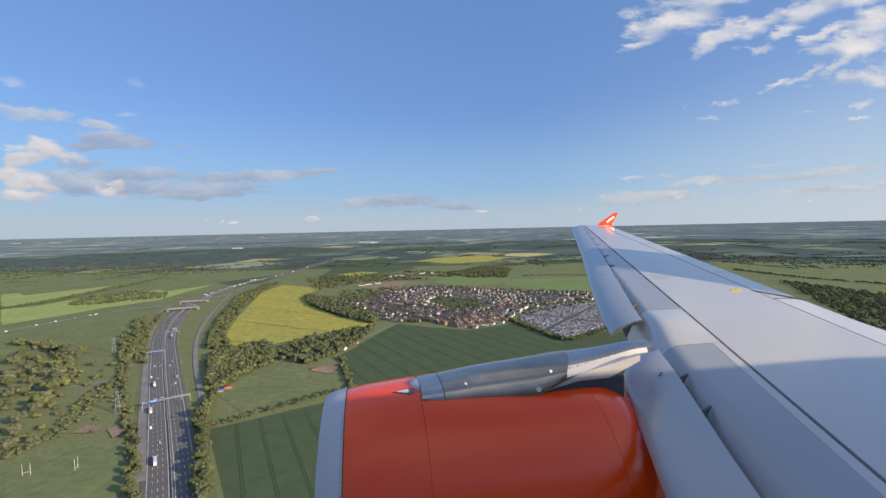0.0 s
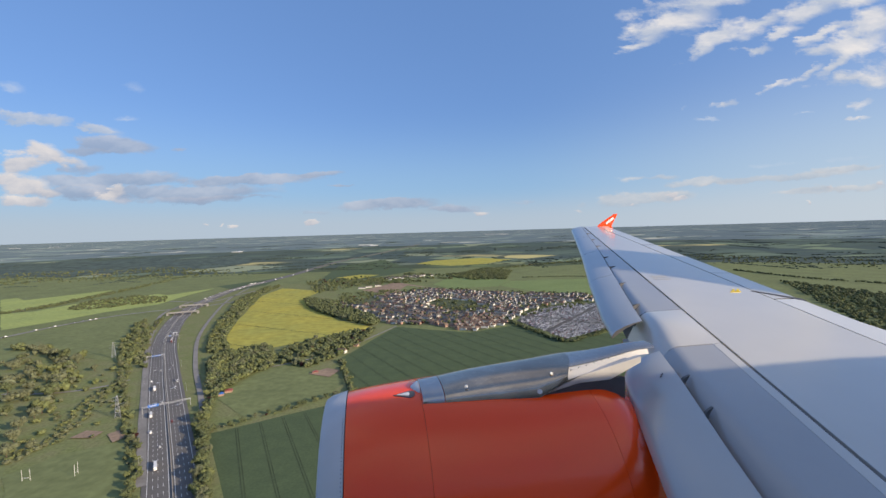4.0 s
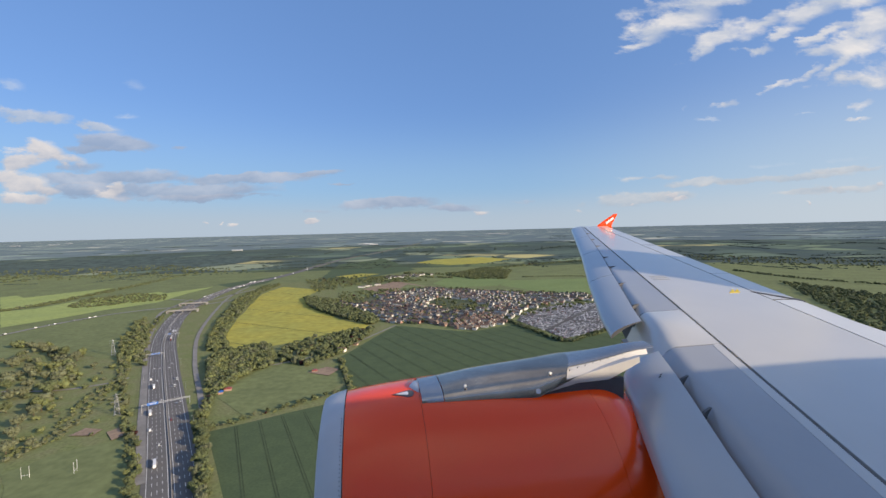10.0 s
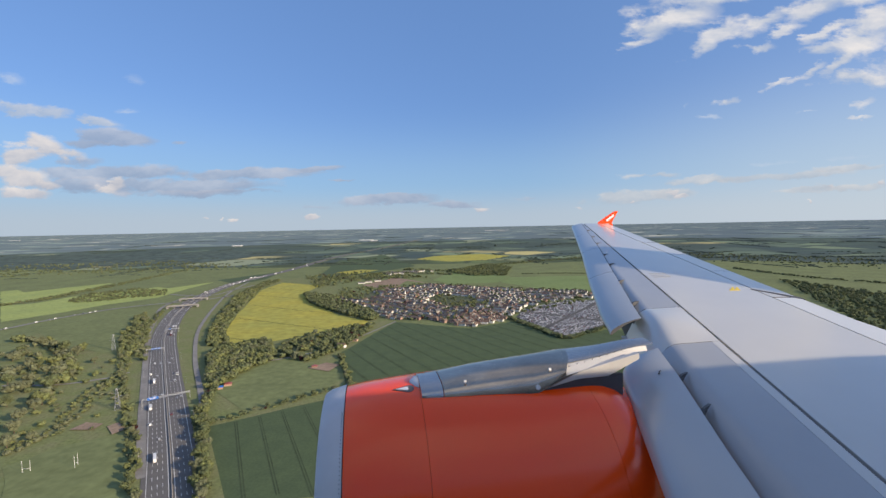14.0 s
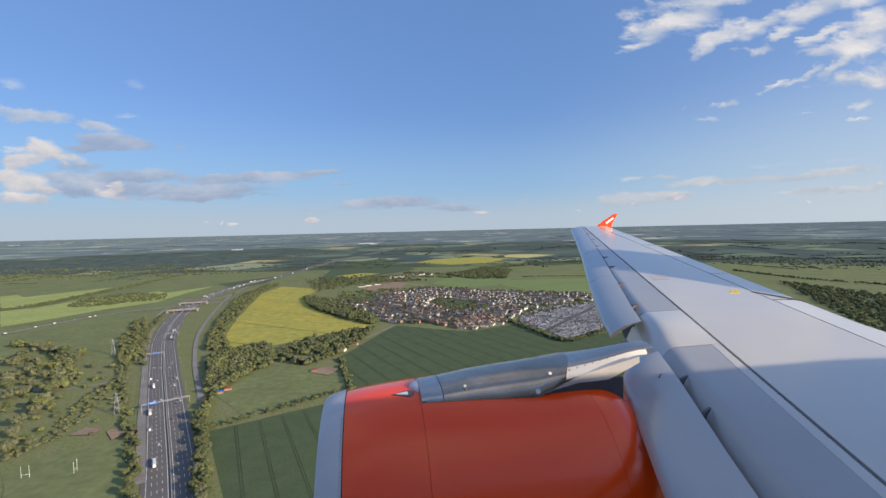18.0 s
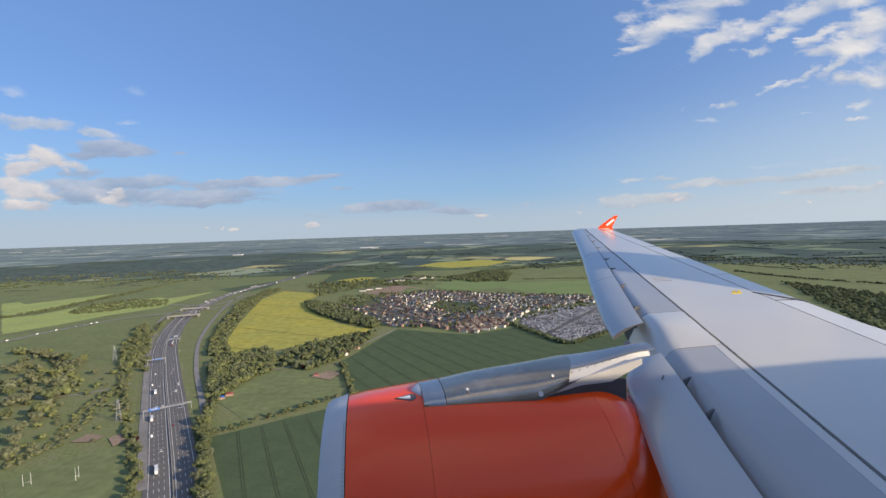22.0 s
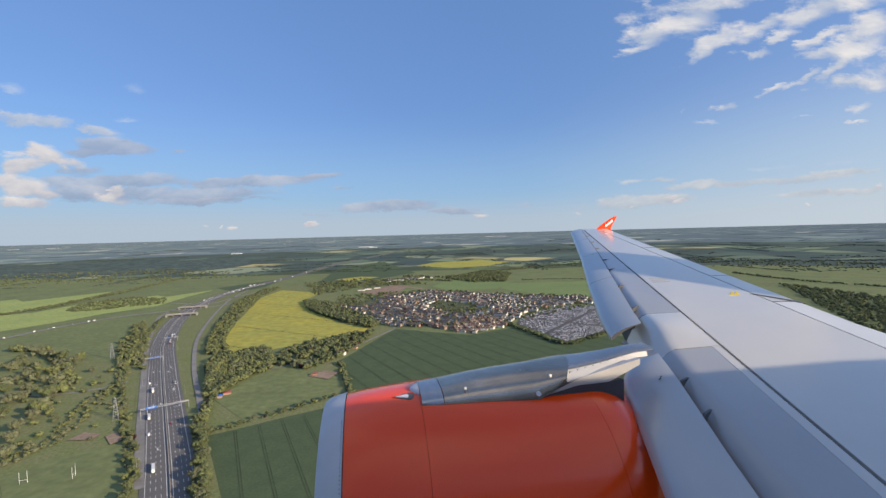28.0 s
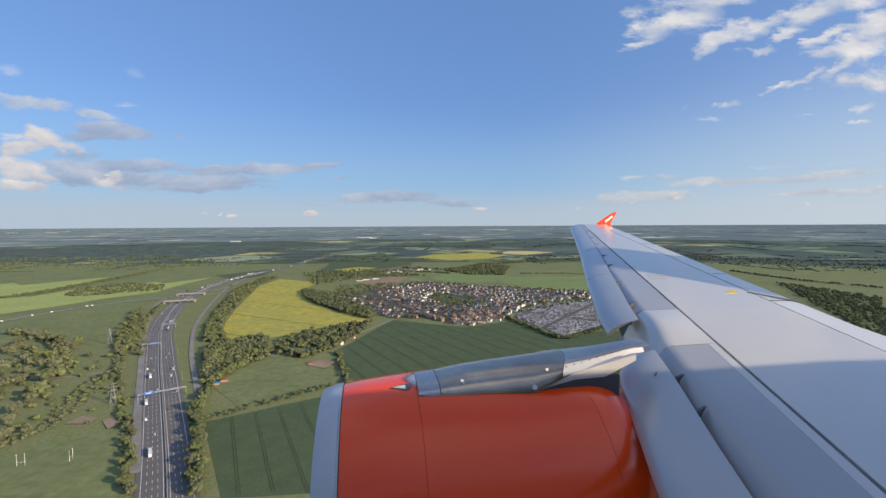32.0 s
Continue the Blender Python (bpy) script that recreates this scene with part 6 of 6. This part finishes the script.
def build_pylon_fairing():
    """The pylon between engine and wing: a small tip, a grey nose, a bare metal spine and a painted, undercut rear fairing."""
    def crest(a):
        return float(np.interp(a, (0.40, 0.49, 0.59, 0.70, 0.97, 1.30, 1.60, 1.89, 2.19, 2.5, 2.9), (-1.345, -1.338, -1.325, -1.306, -1.263, -1.235, -1.212, -1.192, -1.160, -1.106, -1.085)))

    def edge(a):
        """Half width and height of the lower edge on the cabin side."""
        return float(np.interp(a, (0.42, 0.62, 0.91, 1.35, 1.667, 1.97, 2.48, 2.9), (0.325, 0.355, 0.385, 0.42, 0.40, 0.33, 0.20, 0.17))), float(np.interp(a, (0.42, 1.35, 1.667, 1.97, 2.48, 2.9), (-1.425, -1.455, -1.291, -1.25, -1.180, -1.17)))

    def section(a, n=14):
        half, low = edge(a)
        lean = 0.19 * min(1.0, max(0.0, (a - 1.1) / 0.59))
        top = crest(a + lean)
        row = []
        for i in range(n + 1):
            t = math.pi * i / n
            c = math.cos(t)
            e = 0.68 if c > 0 else 0.9
            row.append((a + lean * min(1.0, 1 - abs(c) ** 0.9 if c > 0 else 1.0), ENG_O - half * (1.0 if c > 0 else 0.7) * math.copysign(abs(c) ** e, c), low + (top - low) * abs(math.sin(t)) ** e))
        return row
    tip = []
    for a, h, z in ((0.345, 0.006, -1.362), (0.36, 0.05, -1.352), (0.385, 0.10, -1.342), (0.418, 0.145, -1.336)):
        tip.append([(a, ENG_O - 0.03 - h * math.cos(math.pi * i / 8), -1.39 + (z + 1.39) * math.sin(math.pi * i / 8) ** 0.7) for i in range(9)])
    part("pylon_tip", grid_mesh("pylon_tip", tip, M["lip_metal"], close=True), None, PLANE, "small pale metal cone at the pylon's front")
    nose = [section(a) for a in (0.424, 0.45, 0.50, 0.56, 0.606)]
    part("pylon_nose", grid_mesh("pylon_nose", nose, M["crest_metal"], close=True), None, PLANE, "grey metal nose piece of the engine pylon")
    body = [section(a) for a in (0.612, 0.7, 0.9, 1.1, 1.25, 1.38, 1.5, 1.6, 1.69)]
    part("pylon_spine", grid_mesh("pylon_spine", body, M["pylon_metal"], close=True), None, PLANE, "polished bare metal engine pylon with warm streaks")
    # the rear: a crest in bare paint and a pale side panel that narrows to a point
    rows, panel = [], []
    for a in (1.695, 1.85, 2.0, 2.2, 2.4, 2.52, 2.62, 2.70):
        half, low = edge(a)
        top = crest(a)
        lean = 0.19 * max(0.0, 1 - (a - 1.695) / 0.9)
        top = crest(a + lean)
        k = max(0.0, 1 - (a - 1.695) / 0.95)
        sh = (a, ENG_O - half * (0.88 - 0.18 * k), low + (top - low) * (0.60 + 0.04 * k))
        arc = [(a - 0.04 * k * k + lean * min(1.0, 1 - math.cos(math.pi * i / 10)), ENG_O - half * (0.88 - 0.18 * k if i < 5 else 0.4 * k + 0.3) * math.cos(math.pi * i / 10), (sh[2] if i < 5 else low) + (top - 0.006 - (sh[2] if i < 5 else low)) * math.sin(math.pi * i / 10) ** 0.9) for i in range(11)]
        rows.append(arc)
        if k > 0:
            panel.append([(a - 0.01 * k, sh[1] - 0.003, sh[2] - 0.004), (a, ENG_O - half, low), (a, ENG_O - half + 0.05, low - 0.004), (a, sh[1] + 0.05, sh[2] - 0.01)])
    rear = part("pylon_rear", grid_mesh("pylon_rear", rows, M["crest_metal"], close=True), None, PLANE, "grey crest of the pylon's rear fairing")
    part("side_panel", grid_mesh("side_panel", panel, M["pylon_white"], smooth=False, close=True), None, rear, "pale painted side panel narrowing to a point")
    # recessed wall under the fairing, light above; dark strip paints shade over the cowl
    def wall(name, a0, a1, z0, z1, d, material, label):
        web = [[(a, ENG_O - d(a), z0(a)), (a, ENG_O - d(a), z1(a)), (a, ENG_O - d(a) + 0.05, z1(a)), (a, ENG_O - d(a) + 0.05, z0(a))] for a in (a0, (2 * a0 + a1) / 3, (a0 + 2 * a1) / 3, a1)]
        part(name, grid_mesh(name, web, material, smooth=False, close=True), None, PLANE, label)
    inset = lambda a: float(np.interp(a, (1.4, 1.7, 2.0, 2.36), (0.405, 0.375, 0.345, 0.33)))
    foot = lambda a: float(np.interp(a, (1.37, 1.68, 1.91, 2.24, 2.44), (-1.40, -1.343, -1.33, -1.34, -1.205)))
    wall("pylon_wall", 1.50, 2.44, foot, lambda a: edge(a)[1] * (ENG_O - inset(a)) / (ENG_O - edge(a)[0]) - 0.004, inset, M["pylon_white"], "light grey recessed side of the pylon")
    wall("pylon_web", 1.40, 2.28, lambda a: -1.75, lambda a: min(foot(a), -1.33) - 0.002, lambda a: inset(a) - 0.006, M["wing_dark"], "dark strip painting the shade under the pylon over the cowl")


build_pylon_fairing()


def build_fuselage():
    """The cabin tube with one open window where the camera looks out, and the tail fin."""
    co, cz, r = -1.90, -0.50, 1.975
    stations = [-11, -8, -5, -2, -0.15, 0.15, 2, 5, 8, 11, 14, 17, 20, 23]
    angles = sorted([radians(k * 10) for k in range(36)] + [radians(6), radians(24.5)])
    verts, faces = [], []
    for rr in (r, r - 0.08):
        for a in stations:
            s = rr * (1.0 if a < 12 else 1 - 0.055 * (a - 12)) * (1.0 if a > -8 else 0.75)
            up = 0.0 if a < 12 else 0.05 * (a - 12)
            for t in angles:
                verts.append((a, co + s * math.cos(t), cz + up + s * math.sin(t)))
    n, m = len(angles), len(stations)
    gap_a = stations.index(-0.15)
    hole = [k for k in range(n) if radians(5.9) <= angles[k] < radians(24.4)]
    for lay in (0, 1):
        base = lay * n * m
        for i in range(m - 1):
            for k in range(n):
                if i == gap_a and k in hole:
                    continue
                q = (base + i * n + k, base + i * n + (k + 1) % n, base + (i + 1) * n + (k + 1) % n, base + (i + 1) * n + k)
                faces.append(q if lay == 0 else q[::-1])
    faces.append(tuple(range(n)))
    faces.append(tuple((m - 1) * n + k for k in range(n)))
    # the unseen belly is grey to cut the light bounced onto the cowl
    under = [1 if sum(verts[i][2] for i in q) / len(q) < cz - 0.75 else 0 for q in faces]
    me = mesh_from("fuselage", verts, faces, [M["fuselage"], M["belly_grey"]], under, smooth=True)
    part("fuselage", me, None, PLANE, "white painted cabin tube, its unseen belly greyed to cut bounced light")
    # unseen fairing, added to keep light from below off the cowl
    belly = []
    for a, k in ((0.6, 0.6), (1.6, 0.95), (3, 1.0), (7.5, 1.0), (9.5, 0.7)):
        belly.append([(a, co + 2.05 * k * math.cos(t), cz - 1.62 + 0.95 * k * math.sin(t)) for t in (2 * math.pi * i / 20 for i in range(20))])
    part("belly_fairing", grid_mesh("belly_fairing", belly, M["belly_grey"], close=True), None, PLANE, "unseen grey fairing under the wing root, added to block light")
    fin = []
    for i in range(7):
        u = i / 6
        z = 1.3 + 5.2 * u
        a0, a1 = 15.6 + 4.3 * u, 21.3 + 1.6 * u
        w = 0.28 * (1 - 0.5 * u)
        fin.append([(a0, co, z), (a0 + 0.3 * (a1 - a0), co + w / 2, z), (a1, co + 0.02, z), (a0 + 0.3 * (a1 - a0), co - w / 2, z)])
    part("tail_fin", grid_mesh("tail_fin", fin, M["orange"], close=True), None, PLANE, "orange tail fin")


build_fuselage()


def small_marks():
    """Fasteners, stencils and inspection marks."""
    for a, do, dz in ((1.42, -0.415, -1.36), (1.56, -0.345, -1.235), (0.80, -0.31, -1.30)):
        r = 0.022 if a == 1.42 else 0.012
        ob = part("fastener", bm_rod((0, -0.004, 0), (0, 0.012, 0), r, seg=12), M["white_mark"], PLANE, "small pale round fastener cap")
        ob.matrix_basis = pose(a, ENG_O + do, dz, -14, 0, 0)
    for k in range(9):
        a = 1.74 + 0.085 * k
        ob = part("fastener", bm_rod((0, 0, -0.004), (0, 0, 0.006), 0.0045, seg=8), M["wing_dark"], PLANE)
        ob.matrix_basis = pose(a, ENG_O - 0.345 + 0.22 * (a - 1.74), -1.222 + 0.125 * (a - 1.74), 40, 0, 0)
    # stencils on the skin: plain dark bars
    for i in range(3):
        o = 7.15 + 0.13 * i
        a = a_seam(o) + 0.32
        ob = part("stencil", bm_box(0.34, 0.018, 0.004), M["wing_le"], PLANE, "faint dark stencil bar")
        ob.matrix_basis = pose(a, o, top_z(a, o) + 0.003, 7.5, 0, 0)
    for a, o in ((2.72, 3.62), (2.76, 3.66)):
        ob = part("slat_mark", bm_box(0.035, 0.012, 0.004), M["wing_dark"], PLANE, "small dark mark on the slat")
        ob.matrix_basis = pose(a, o, skin_z(o) + 0.006, 7.5, -9, 30)
    for a, t in ((-0.16, -62), (0.84, -60), (1.1, -63)):
        r = (cowl(a) + 0.003)
        ob = part("stencil", bm_box(0.05, 0.012, 0.004), M["wing_dark"], PLANE, "tiny dark stencil mark")
        th = radians(t)
        ob.matrix_basis = Matrix.Translation((a, ENG_O + r * math.sin(th), ENG_Z + r * math.cos(th))) @ Matrix.Rotation(-th, 4, "X")


small_marks()
